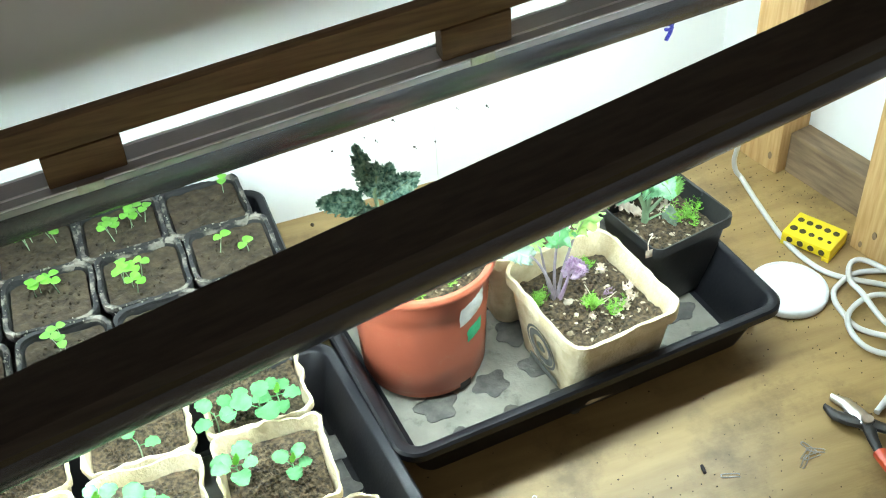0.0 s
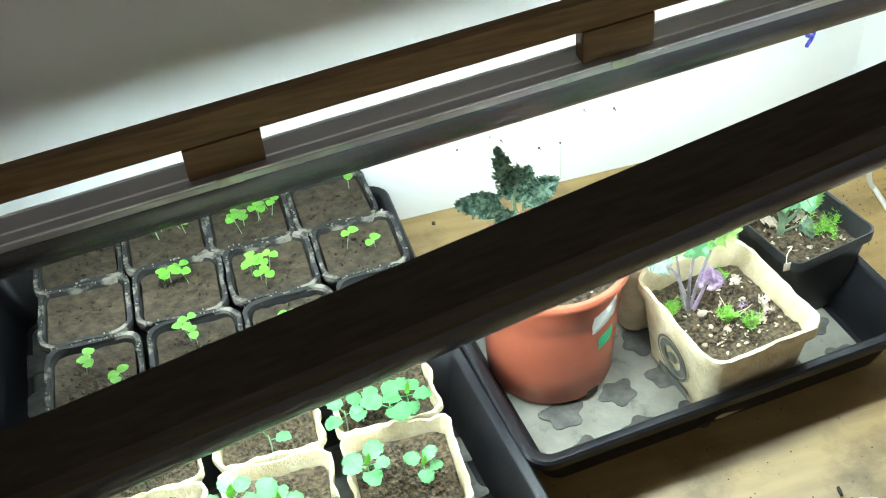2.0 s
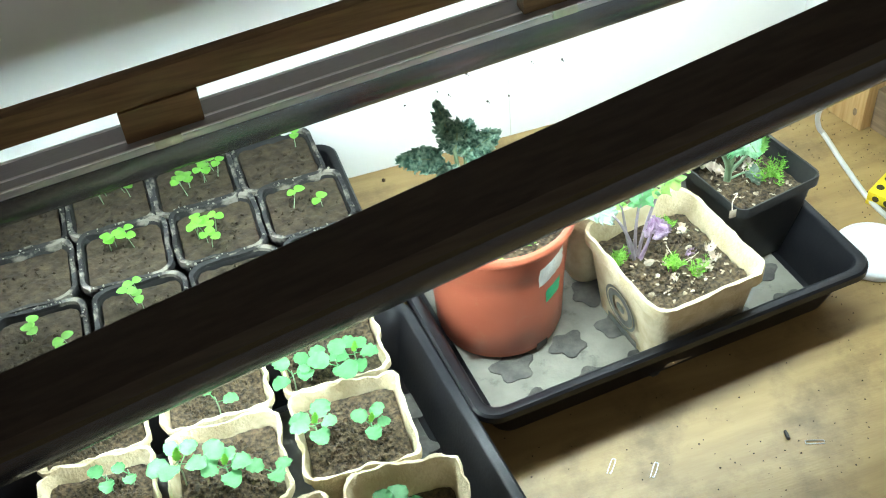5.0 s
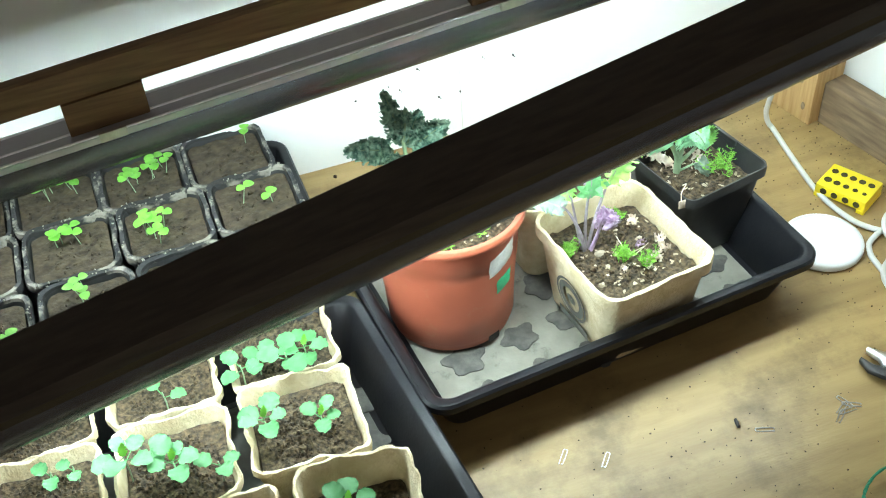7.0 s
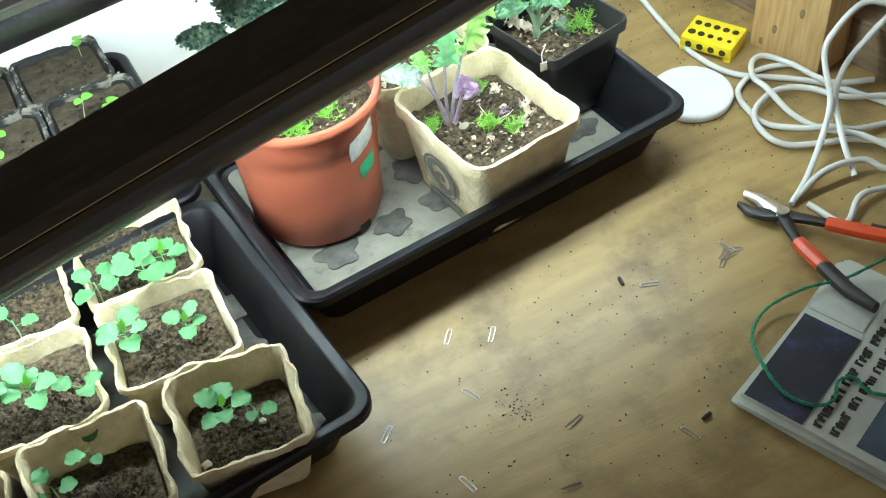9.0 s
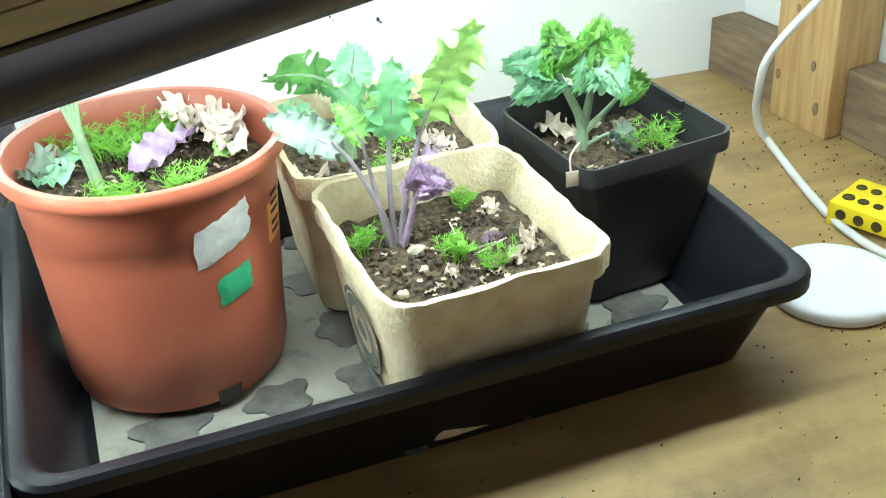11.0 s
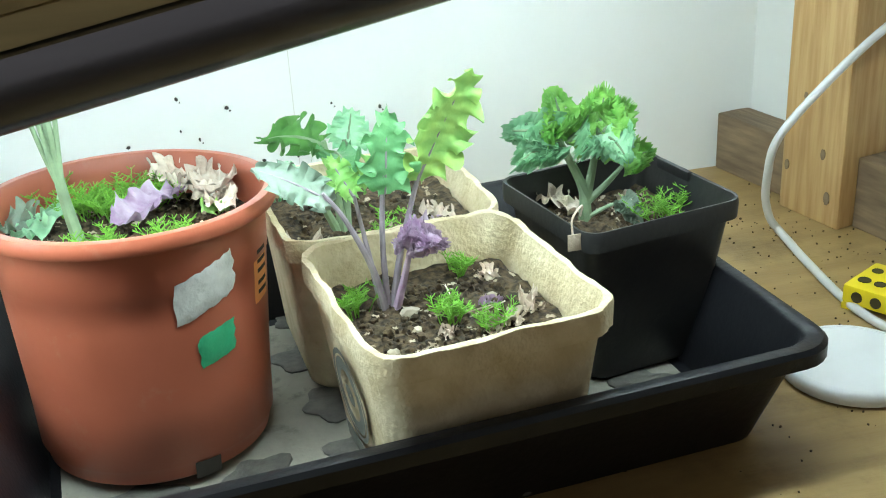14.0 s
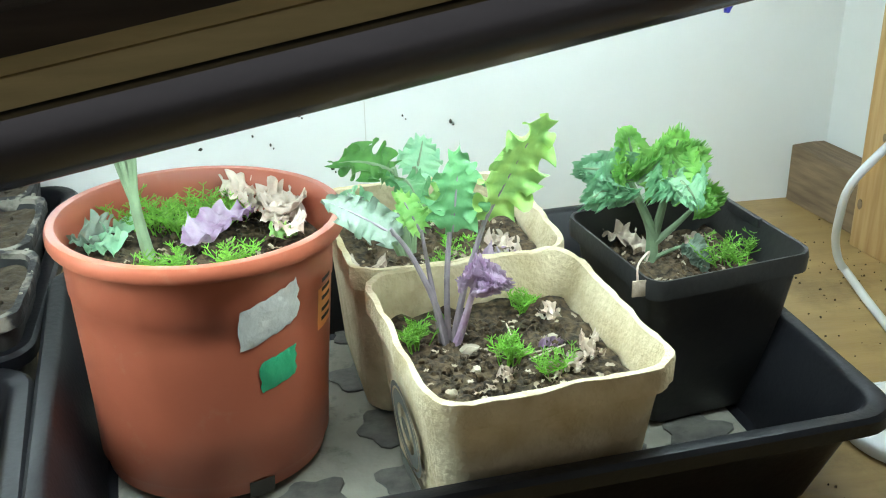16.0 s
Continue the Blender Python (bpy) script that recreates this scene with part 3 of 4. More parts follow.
TERRA = Vector((0.0985, 0.2215, 0.0105))
R_TOP, R_BOT, H_POT = 0.0996, 0.084, 0.191
terra = thing("terracotta_pot", TERRA, "round terracotta-coloured plastic pot with tape patches", "plant pot", rx=-2.2, ry=1.2)


def pot_radius(z):
    return R_BOT + (R_TOP - 0.0035 - R_BOT) * z / H_POT


rings = []
K = H_POT / 0.2
for r, z in ((R_BOT - 0.006, 0), (R_BOT - 0.002, 0.003), (pot_radius(0.014) - 0.0008, 0.014), (pot_radius(0.0165) + 0.001, 0.0165), (pot_radius(0.06), 0.06), (pot_radius(0.13), 0.13), (pot_radius(0.150), 0.150),
             (pot_radius(0.152) + 0.0008, 0.1515), (pot_radius(0.186), 0.186), (R_TOP + 0.0010, 0.1875), (R_TOP + 0.0044, 0.1885), (R_TOP + 0.0054, 0.1905), (R_TOP + 0.0054, 0.1965), (R_TOP + 0.004, 0.2), (R_TOP + 0.001, 0.2008),
             (R_TOP - 0.002, 0.2), (R_TOP - 0.004, 0.1965), (R_TOP - 0.0058, 0.182), (R_TOP - 0.009, 0.155)):
    rings.append([(x, y, z * K) for x, y in circle(r, 72)])
part("body", loft(rings, True, False), M_TERRA, terra)
part("soil", soil(circle(R_TOP - 0.0075, 60), 0.160, random.Random(21), 0.006, 26, 260, 0.0035), M_SOIL, terra, "dark crumbly soil")


def on_pot(a0, a1, z0, z1, off, jag, rg, nx=10, nz=6, skew=0.0):
    """A patch that lies on the pot's side between two angles and two heights."""
    bm = bmesh.new()
    g = []
    for j in range(nz + 1):
        row = []
        for i in range(nx + 1):
            e = 1 if i in (0, nx) or j in (0, nz) else 0
            a = radians(a0 + (a1 - a0) * i / nx + jag * 16 * rg.uniform(-1, 1) * (1 if i in (0, nx) else 0))
            z = z0 + (z1 - z0) * j / nz + skew * (i / nx - 0.5) + jag * 0.012 * rg.uniform(-1, 1) * (1 if j in (0, nz) else 0)
            r = pot_radius(z) + off + (0 if e else jag * 0.020 * rg.random())
            row.append(bm.verts.new((r * math.cos(a), r * math.sin(a), z)))
        g.append(row)
    for a, b in zip(g, g[1:]):
        for i in range(nx):
            bm.faces.new((a[i], a[i + 1], b[i + 1], b[i]))
    return bm


rg = random.Random(8)
part("silver_tape", on_pot(-74, -46, 0.128, 0.158, 0.0012, 0.075, rg, 12, 6, 0.014), M_GREYTAPE, terra, "crumpled silver tape patch")
part("green_tape", on_pot(-66, -47.5, 0.088, 0.112, 0.001, 0.05, rg, 10, 5, 0.006), M_GREENTAPE, terra, "green tape patch")
part("orange_label", on_pot(-31, -15, 0.112, 0.154, 0.0008, 0.02, rg, 6, 6), M_ORANGE, terra, "orange paper label")
for z in (0.114, 0.121, 0.130, 0.137, 0.144):
    part("print_line", on_pot(-28, -18, z + 0.004, z + 0.0072, 0.0014, 0.0, rg, 4, 1), M_SPECK, terra, "line of dark print")
part("drain_hole", on_pot(-74, -61, 0.0005, 0.0135, 0.0008, 0.0, rg, 4, 2), M_SPECK, terra, "dark drain opening")


# ---- small black pots with seedlings ----
def seedling_plant(place, rg, n, spread, mat, size, height, label, group, category="seedling"):
    ob = thing("seedling", place, label, category, group)
    for _ in range(n):
        x, y = rg.uniform(-spread, spread), rg.uniform(-spread, spread)
        lean = Vector((rg.uniform(-0.5, 0.5), rg.uniform(-0.5, 0.5), 1.6)).normalized()
        top = Vector((x, y, 0)) + lean * height * rg.uniform(0.75, 1.2)
        part("stem", tube([(x, y, -0.003), Vector((x, y, 0)).lerp(top, 0.5) + Vector((rg.uniform(-0.001, 0.001), 0, 0)), top], [0.0007, 0.0006, 0.0005], 5), M_STEM, ob)
        a = rg.uniform(0, 6.28)
        for s in (0, math.pi + rg.uniform(-0.4, 0.4)):
            d = Vector((math.cos(a + s), math.sin(a + s), 0.25))
            part("leaf", leaf(size * rg.uniform(0.9, 1.25), size * rg.uniform(1.1, 1.4), top, d, (0, 0, 1), rg, bend=0.5, cup=0.2, nu=8, nv=6, oval=True), mat, ob)
    return ob


SP, SPH = 0.1275, 0.111
GROW = {(3, 2): ((0.03, 0.032, 1),), (3, 1): ((-0.023, 0.016, 1), (0.016, -0.016, 1)), (2, 2): ((0.027, 0.015, 4), (-0.014, -0.006, 3)), (2, 1): ((-0.017, -0.013, 7),),
        (1, 2): ((-0.005, 0.018, 3), (0.025, 0.02, 2)), (1, 1): ((-0.014, 0.02, 2), (0.012, 0.025, 2)), (1, 0): ((-0.003, 0.016, 2), (-0.002, 0.045, 1)), (0, 0): ((-0.008, 0.015, 2), (0.031, -0.031, 2)),
        (2, 0): ((0.01, 0.0, 2),), (3, 0): ((0.0, -0.02, 2),)}
rg = random.Random(31)
for i in range(4):
    for j in range(3):
        px, py = (-0.495, -0.503, -0.510)[j] + (0.132, 0.1297, 0.127)[j] * i + rg.uniform(-0.002, 0.002), (0.312, 0.437, 0.552)[j] + rg.uniform(-0.002, 0.002)
        square_pot("seedling_pot", (px, py, 0.009), rg.uniform(-2, 2), SP, SPH, "square black seedling pot with a lime-crusted rim", M_POTBLACK, M_SOIL_FINE, 100 + i * 5 + j,
                   "square black seedling pots", 0.72, 0.003, 0.012, 0.0065, 0.0022, 0.91, 0.022, 60, M_CRUST, 0.003)
        bm = bmesh.new()
        for _ in range(30):
            a = rg.uniform(-0.5, 0.5) * (SP - 0.02)
            e = (SP / 2 - rg.uniform(0.001, 0.006)) * rg.choice((-1, 1))
            bx, by = (a, e) if rg.random() < 0.55 else (e, a)
            blob((px + bx, py + by, 0.009 + SPH + rg.uniform(-0.001, 0.0008)), rg.uniform(0.0007, 0.0022), rg, bm)
        tagged(part("lime_crumbs", bm, M_SILT), "pale crumbs of lime and soil on the pot rims", "crumbs", "", "stuff")
        for gx, gy, n in GROW.get((i, j), ()):
            seedling_plant((px + gx, py + gy, 0.009 + SPH * 0.91), rg, n, 0.009 + 0.0012 * n, M_SEED, 0.0130, 0.026, "bright green cotyledon seedlings in brown soil", "seedlings in black pots")

# ---- small fibre pots with young brassicas ----
rg = random.Random(47)
FP, FPH = 0.1365, 0.098


def brassica(place, rg, scale, kind, group="young brassicas in fibre pots"):
    ob = thing("young_brassica", place, "young blue-green brassica seedling with rounded leaves", "seedling", group)
    h = 0.034 * scale
    part("stem", tube([(0, 0, -0.004), (0.001, 0, h * 0.5), (0, 0.001, h)], [0.0012, 0.001, 0.0008], 6), M_STEM, ob)
    a0 = rg.uniform(0, 6.3)
    n = kind
    for k in range(n):
        a = a0 + 2.4 * k
        up = 0.15 + 0.25 * k / n
        d = Vector((math.cos(a), math.sin(a), up + 0.2))
        stalk = 0.008 * scale * rg.uniform(0.7, 1.3)
        b = Vector((0, 0, h * (0.75 + 0.25 * k / n)))
        e = b + d.normalized() * stalk
        bm = bmesh.new()
        tube([b, e], 0.0006, 5, bm)
        L = 0.020 * scale * rg.uniform(0.75, 1.15)
        leaf(L, L * rg.uniform(0.9, 1.15), e, d, (0, 0, 1), rg, lobes=3 if k > 1 else 0, depth=0.12, frill=0.0012, waves=3, bend=0.5, cup=0.25, nu=12, nv=8, oval=True, bm=bm)
        part("leaf", bm, M_SEEDBLUE, ob)
    if n > 3:
        bm = bmesh.new()
        leaf(0.017 * scale, 0.008 * scale, (0, 0, h), (0.2, 0.1, 1), (0, -1, 0.2), rg, lobes=4, depth=0.4, frill=0.001, bend=-0.2, nu=12, nv=4, bm=bm)
        part("leaf", bm, M_SEED, ob, "bright new leaf")
    return ob


SPROUT = {(3, 1): ((-0.044, 0.002, 1.2, 5), (0.019, -0.016, 1.05, 4)), (3, 2): ((-0.055, -0.045, 1.1, 3), (-0.033, -0.036, 1.0, 3), (0.0, -0.055, 1.35, 3), (0.025, -0.042, 1.1, 5)),
          (2, 1): ((-0.002, -0.013, 1.2, 7), (-0.052, 0.007, 1.4, 5), (0.046, -0.033, 1.05, 3)), (2, 2): ((0.0, -0.048, 1.1, 2),), (3, 0): ((-0.013, 0.015, 1.15, 5), (0.016, 0.003, 0.9, 3)),
          (2, 0): ((-0.045, 0.02, 1.0, 3), (0.0, 0.045, 1.0, 3)), (1, 1): ((0.015, 0.03, 0.95, 2), (0.04, 0.028, 0.95, 2)), (1, 0): ((0, 0.01, 0.9, 3),), (1, 2): ((0, 0, 1.1, 3),)}
for i in range(1, 4):
    for j in range(3):
        px, py = (-0.120, -0.147, -0.147)[j] - 0.1515 * (3 - i) + rg.uniform(-0.002, 0.002), (-0.100, 0.040, 0.178)[j] - 0.004 * (3 - i) + rg.uniform(-0.002, 0.002)
        square_pot("fibre_seedling_pot", (px, py, 0.0085), rg.uniform(-3, 2) - (5 if j == 0 else 0), FP, FPH, "small square pressed fibre pot filled with soil", M_FIBRE, M_SOIL, 200 + i * 5 + j,
                   "small fibre pots", 0.74, 0.002, 0.010, 0.004, 0.0065, 0.50 if j == 0 else 0.78, 0.015, 520, None, 0.005)
        for gx, gy, sc, kind in SPROUT.get((i, j), ()):
            brassica((px + gx, py + gy, 0.0085 + FPH * (0.50 if j == 0 else 0.78)), rg, sc, kind)


# ---- large kale plants ----
def kale(name, base, label, stems, category="kale", root=None, grow=1.0):
    """stems: (points, radius, mat, leaves); leaves: (place, along, normal, L, W, mat, options). root: where the plant stands."""
    base = Vector(base)
    ob = thing(name, root or base, label, category)
    ob.scale = (grow, grow, grow)
    for k, (pts, r, mat, blades) in enumerate(stems):
        q = [Vector(p) - base for p in curve_points(pts, 6)]
        rad = [r * (1 - 0.55 * i / (len(q) - 1)) for i in range(len(q))]
        st = part("stem", tube(q, rad, 8), mat, ob)
        for place, along, normal, L, W, lm, opt in blades:
            bm = leaf(L, W, Vector(place) - base, along, normal, random.Random(k * 7 + int(L * 1000)), **opt)
            part("leaf", bm, lm, st)
            d = Vector(along).normalized()
            m = basis(Vector(place) - base, along, normal)
            rib = []
            bend = opt.get("bend", 0.6)
            y = z = 0.0
            for i in range(11):
                a = -bend * i / 10
                rib.append(m @ Vector((0, y, z - 0.0006)))
                y += math.cos(a) * L * 0.09
                z += math.sin(a) * L * 0.09
            part("midrib", tube(rib, [r * 0.45 * (1 - 0.8 * i / 10) for i in range(11)], 6), mat, st)
    return ob


LOBED = dict(lobes=5, depth=0.62, frill=0.005, waves=7, bend=0.35, cup=0.2, nu=72, nv=14, blunt=0.85, crinkle=0.002)
CURLY = dict(lobes=9, depth=0.26, frill=0.0085, waves=19, bend=0.9, cup=0.2, nu=170, nv=20, blunt=0.5, crinkle=0.0055)
CAVOLO = dict(lobes=11, depth=0.18, frill=0.0035, waves=13, bend=0.7, cup=-0.25, nu=90, nv=18, crinkle=0.0075)

b = (0.271, 0.158, 0.108)
kale("purple_kale", b, "young kale with mauve stems and lobed green leaves", (
    (((0.270, 0.158, 0.106), (0.262, 0.158, 0.145), (0.246, 0.156, 0.185), (0.232, 0.154, 0.208)), 0.0030, M_PSTEM,
     (((0.238, 0.155, 0.200), (-0.75, -0.05, 0.62), (0.25, -0.85, 0.45), 0.060, 0.030, M_KALEGREY, dict(LOBED, bend=0.8, depth=0.2)),)),
    (((0.271, 0.160, 0.106), (0.271, 0.163, 0.16), (0.2745, 0.164, 0.205), (0.276, 0.164, 0.215)), 0.0026, M_PSTEM,
     (((0.2755, 0.162, 0.198), (0.12, 0.05, 1), (0.1, -1, 0.1), 0.060, 0.044, M_KALEMID, dict(LOBED, lobes=4, depth=0.55, bend=0.15, blunt=0.7)),)),
    (((0.273, 0.160, 0.106), (0.284, 0.164, 0.155), (0.298, 0.166, 0.200), (0.306, 0.167, 0.22)), 0.0028, M_PSTEM,
     (((0.300, 0.166, 0.203), (0.45, 0.02, 0.9), (0.35, -0.95, -0.1), 0.086, 0.054, M_KALELIME, dict(LOBED, lobes=5, depth=0.34, bend=-0.15, frill=0.006, blunt=0.9)),)),
    (((0.268, 0.162, 0.106), (0.262, 0.170, 0.15), (0.256, 0.176, 0.195)), 0.0028, M_PSTEM,
     (((0.256, 0.176, 0.193), (-0.4, 0.2, 0.9), (0.1, -0.9, 0.4), 0.035, 0.022, M_KALE, dict(LOBED, depth=0.3)),)),
    (((0.274, 0.156, 0.106), (0.282, 0.153, 0.135), (0.290, 0.151, 0.168)), 0.0036, M_PURPLE,
     (((0.288, 0.151, 0.163), (0.7, -0.3, 0.55), (-0.3, -0.4, 0.8), 0.030, 0.030, M_PURPLE, dict(CURLY, frill=0.005, bend=1.8)),
      ((0.286, 0.151, 0.160), (0.3, -0.5, 0.8), (0.2, -0.9, 0.3), 0.022, 0.024, M_PURPLE, dict(CURLY, frill=0.005, bend=1.2)),
      ((0.290, 0.152, 0.166), (1.0, 0.1, 0.1), (0, -0.5, 0.9), 0.026, 0.022, M_PURPLE, dict(CURLY, frill=0.004, bend=1.5)))),
))

b = (0.262, 0.292, 0.118)
kale("leafy_kale", b, "bushy green kale with lobed and rounded leaves", (
    (((0.262, 0.292, 0.113), (0.258, 0.290, 0.16), (0.252, 0.288, 0.20)), 0.0045, M_STEM,
     (((0.252, 0.288, 0.196), (-0.6, -0.35, 0.6), (0.2, -0.6, 0.75), 0.052, 0.038, M_KALEDEEP, dict(LOBED, bend=1.3, depth=0.35, frill=0.007)),
      ((0.256, 0.288, 0.19), (0.25, -0.7, 0.35), (0, 0.3, 0.9), 0.042, 0.034, M_KALEMID, dict(LOBED, bend=1.5, depth=0.3)))),
    (((0.264, 0.292, 0.113), (0.268, 0.296, 0.16), (0.270, 0.30, 0.195)), 0.004, M_STEM,
     (((0.270, 0.30, 0.185), (0.25, 0.1, 0.8), (0.1, -0.9, 0.4), 0.036, 0.036, M_KALEBLUE, dict(LOBED, depth=0.12, bend=0.5)),
      ((0.268, 0.296, 0.16), (0.75, -0.1, 0.3), (0, -0.6, 0.8), 0.045, 0.035, M_KALE, dict(LOBED, bend=0.8)))),
    (((0.260, 0.292, 0.113), (0.245, 0.285, 0.15), (0.228, 0.278, 0.178)), 0.004, M_STEM,
     (((0.235, 0.281, 0.168), (-0.9, -0.1, 0.35), (0, -0.5, 0.85), 0.040, 0.034, M_KALEBLUE, dict(LOBED, bend=1.0, depth=0.15)),)),
))

b = (0.436, 0.205, 0.125)
kale("curly_kale", b, "sturdy curly kale with frilled blue-green leaves", (
    (((0.436, 0.205, 0.122), (0.437, 0.206, 0.150), (0.435, 0.207, 0.165), (0.424, 0.210, 0.19), (0.414, 0.212, 0.21)), 0.0055, M_STEM,
     (((0.420, 0.211, 0.200), (0.05, -0.05, 0.95), (0.2, -0.95, 0.2), 0.042, 0.036, M_KALE, CURLY),
      ((0.416, 0.211, 0.205), (-0.75, -0.15, 0.45), (-0.1, -0.75, 0.6), 0.042, 0.034, M_KALEBLUE, dict(CURLY, bend=1.5)),
      ((0.414, 0.209, 0.202), (-0.8, -0.35, 0.0), (-0.2, -0.7, 0.7), 0.036, 0.032, M_KALEBLUE, dict(CURLY, bend=1.1)),
      ((0.424, 0.209, 0.200), (0.35, -0.45, 0.6), (0.1, -0.8, 0.4), 0.030, 0.030, M_KALE, CURLY))),
    (((0.437, 0.206, 0.150), (0.444, 0.208, 0.18), (0.450, 0.21, 0.205)), 0.0042, M_STEM,
     (((0.448, 0.210, 0.203), (0.25, 0.1, 0.85), (-0.2, -0.9, 0.35), 0.040, 0.040, M_KALE, CURLY),
      ((0.452, 0.209, 0.205), (0.75, 0.0, 0.65), (0, -0.8, 0.5), 0.040, 0.034, M_KALE, dict(CURLY, bend=1.2)),
      ((0.448, 0.205, 0.204), (0.25, -0.75, 0.25), (0.1, -0.5, 0.8), 0.036, 0.044, M_KALEBLUE, dict(CURLY, bend=1.5, frill=0.005)),
      ((0.446, 0.204, 0.20), (-0.35, -0.6, 0.3), (0.1, -0.6, 0.8), 0.028, 0.030, M_KALEBLUE, dict(CURLY, bend=1.2)))),
    (((0.438, 0.205, 0.152), (0.455, 0.205, 0.166), (0.470, 0.206, 0.18)), 0.0032, M_STEM,
     (((0.466, 0.206, 0.180), (0.9, 0.05, 0.35), (0, -0.7, 0.7), 0.034, 0.026, M_KALE, dict(CURLY, bend=1.0)),
      ((0.462, 0.206, 0.180), (0.4, 0.05, 0.8), (0, -0.9, 0.4), 0.028, 0.028, M_KALE, CURLY))),
    (((0.438, 0.204, 0.140), (0.455, 0.198, 0.150), (0.466, 0.194, 0.152)), 0.0018, M_STEM,
     (((0.462, 0.196, 0.154), (0.45, -0.5, -0.45), (0.3, -0.6, 0.7), 0.028, 0.018, M_KALEGREY, dict(CURLY, frill=0.005)),)),
), root=(0.4517, 0.2463, 0.1058), grow=1.056)

b = (0.066, 0.198, 0.178)
kale("dark_leaf_kale", b, "tall kale with a thick stem and dark crinkled leaves", (
    (((0.070, 0.196, 0.172), (0.066, 0.197, 0.200), (0.0635, 0.198, 0.226), (0.062, 0.200, 0.275), (0.058, 0.202, 0.325)), 0.0050, M_STEM,
     (((0.058, 0.202, 0.318), (-0.16, 0.10, 1.0), (0.3, -1, 0.1), 0.072, 0.030, M_KALEDARK, dict(CAVOLO, bend=0.2)),
      ((0.059, 0.202, 0.318), (0.15, -0.2, 1.0), (0.3, -1, 0.2), 0.048, 0.028, M_KALEDARK, dict(CAVOLO, bend=0.3)))),
    (((0.064, 0.197, 0.218), (0.055, 0.198, 0.255), (0.044, 0.202, 0.312)), 0.0024, M_STEM,
     (((0.046, 0.201, 0.310), (-0.85, -0.05, 0.40), (0, -0.6, 0.8), 0.060, 0.036, M_KALEDARK, dict(CAVOLO, bend=0.6)),)),
    (((0.064, 0.197, 0.220), (0.068, 0.199, 0.265), (0.071, 0.206, 0.308)), 0.0024, M_STEM,
     (((0.069, 0.204, 0.306), (0.9, 0.05, 0.42), (0, -0.7, 0.8), 0.056, 0.036, M_KALEDARK, dict(CAVOLO, bend=0.5)),
      ((0.062, 0.202, 0.31), (0.5, 0.5, 0.55), (0, -0.5, 0.9), 0.055, 0.036, M_KALEDARK, dict(CAVOLO, bend=0.7)))),
    (((0.063, 0.197, 0.222), (0.058, 0.192, 0.27), (0.056, 0.185, 0.31)), 0.0022, M_STEM,
     (((0.056, 0.186, 0.308), (-0.45, -0.5, 0.35), (0, -0.3, 0.9), 0.042, 0.032, M_KALEDARK, dict(CAVOLO, bend=0.7)),)),
), root=(0.0638, 0.2225, 0.1683), grow=1.03)


# ---- small growth and litter in the large pots ----
def herb(place, n, spread, height, label, seed):
    rg = random.Random(seed)
    ob = thing("feathery_herb", place, label, "herb", "feathery herbs in the pots")
    bm = bmesh.new()
    for _ in range(n):
        x, y = rg.gauss(0, spread), rg.gauss(0, spread)
        h = height * rg.uniform(0.5, 1.15)
        top = Vector((x * 1.7 + rg.uniform(-0.006, 0.006), y * 1.7 + rg.uniform(-0.006, 0.006), h))
        tube([(x, y, -0.003), Vector((x, y, 0)).lerp(top, 0.55), top], [0.0006, 0.0005, 0.0003], 3, bm)
        for k in range(6):
            t = 0.35 + 0.11 * k
            c = Vector((x, y, 0)).lerp(top, t)
            a = rg.uniform(0, 6.3)
            e = c + Vector((math.cos(a) * 0.008, math.sin(a) * 0.008, 0.005)) * rg.uniform(0.6, 1.2)
            tube([c, e], [0.0005, 0.0003], 3, bm)
            for s in (-1, 1):
                f = c.lerp(e, 0.6)
                tube([f, f + Vector((math.cos(a + s * 0.9), math.sin(a + s * 0.9), 0.6)) * 0.004], [0.0004, 0.0003], 3, bm)
    part("fronds", bm, M_HERB, ob)
    return ob


ZT = 0.1705
herb((0.0900, 0.274, ZT), 56, 0.011, 0.019, "bright feathery green herb growing in soil", 1)
herb((0.1140, 0.280, ZT), 20, 0.008, 0.015, "bright feathery green herb growing in soil", 2)
herb((0.0640, 0.276, ZT), 18, 0.008, 0.018, "bright feathery green herb growing in soil", 3)
herb((0.0770, 0.188, ZT), 26, 0.007, 0.014, "bright feathery green herb growing in soil", 4)
herb((0.1300, 0.190, ZT), 14, 0.006, 0.013, "bright feathery green herb growing in soil", 5)
ZF = FIB_Z + 0.134 * 0.76
for k, (x, y, n, s, h) in enumerate(((0.330, 0.196, 9, 0.0025, 0.012), (0.246, 0.156, 12, 0.003, 0.015), (0.307, 0.120, 13, 0.003, 0.017), (0.331, 0.104, 9, 0.0035, 0.011), (0.285, 0.265, 12, 0.004, 0.014), (0.31, 0.30, 9, 0.004, 0.012), (0.513, 0.232, 22, 0.007, 0.015))):
    herb((x, y, ZF + 0.004 if x < 0.4 else 0.119), n, s, h, "small green feathery herb sprouting from soil", 20 + k)


def dry_leaf(place, along, normal, L, W, mat, label, seed, bend=1.2):
    rg = random.Random(seed)
    ob = thing("withered_leaf", place, label, "leaf", "withered leaves on the soil")
    part("blade", leaf(L, W, (0, 0, 0), along, normal, rg, lobes=2, depth=0.18, frill=0.0045, waves=5, bend=bend, cup=0.5, nu=40, nv=18, crinkle=0.0045, blunt=0.7), mat, ob)
    return ob


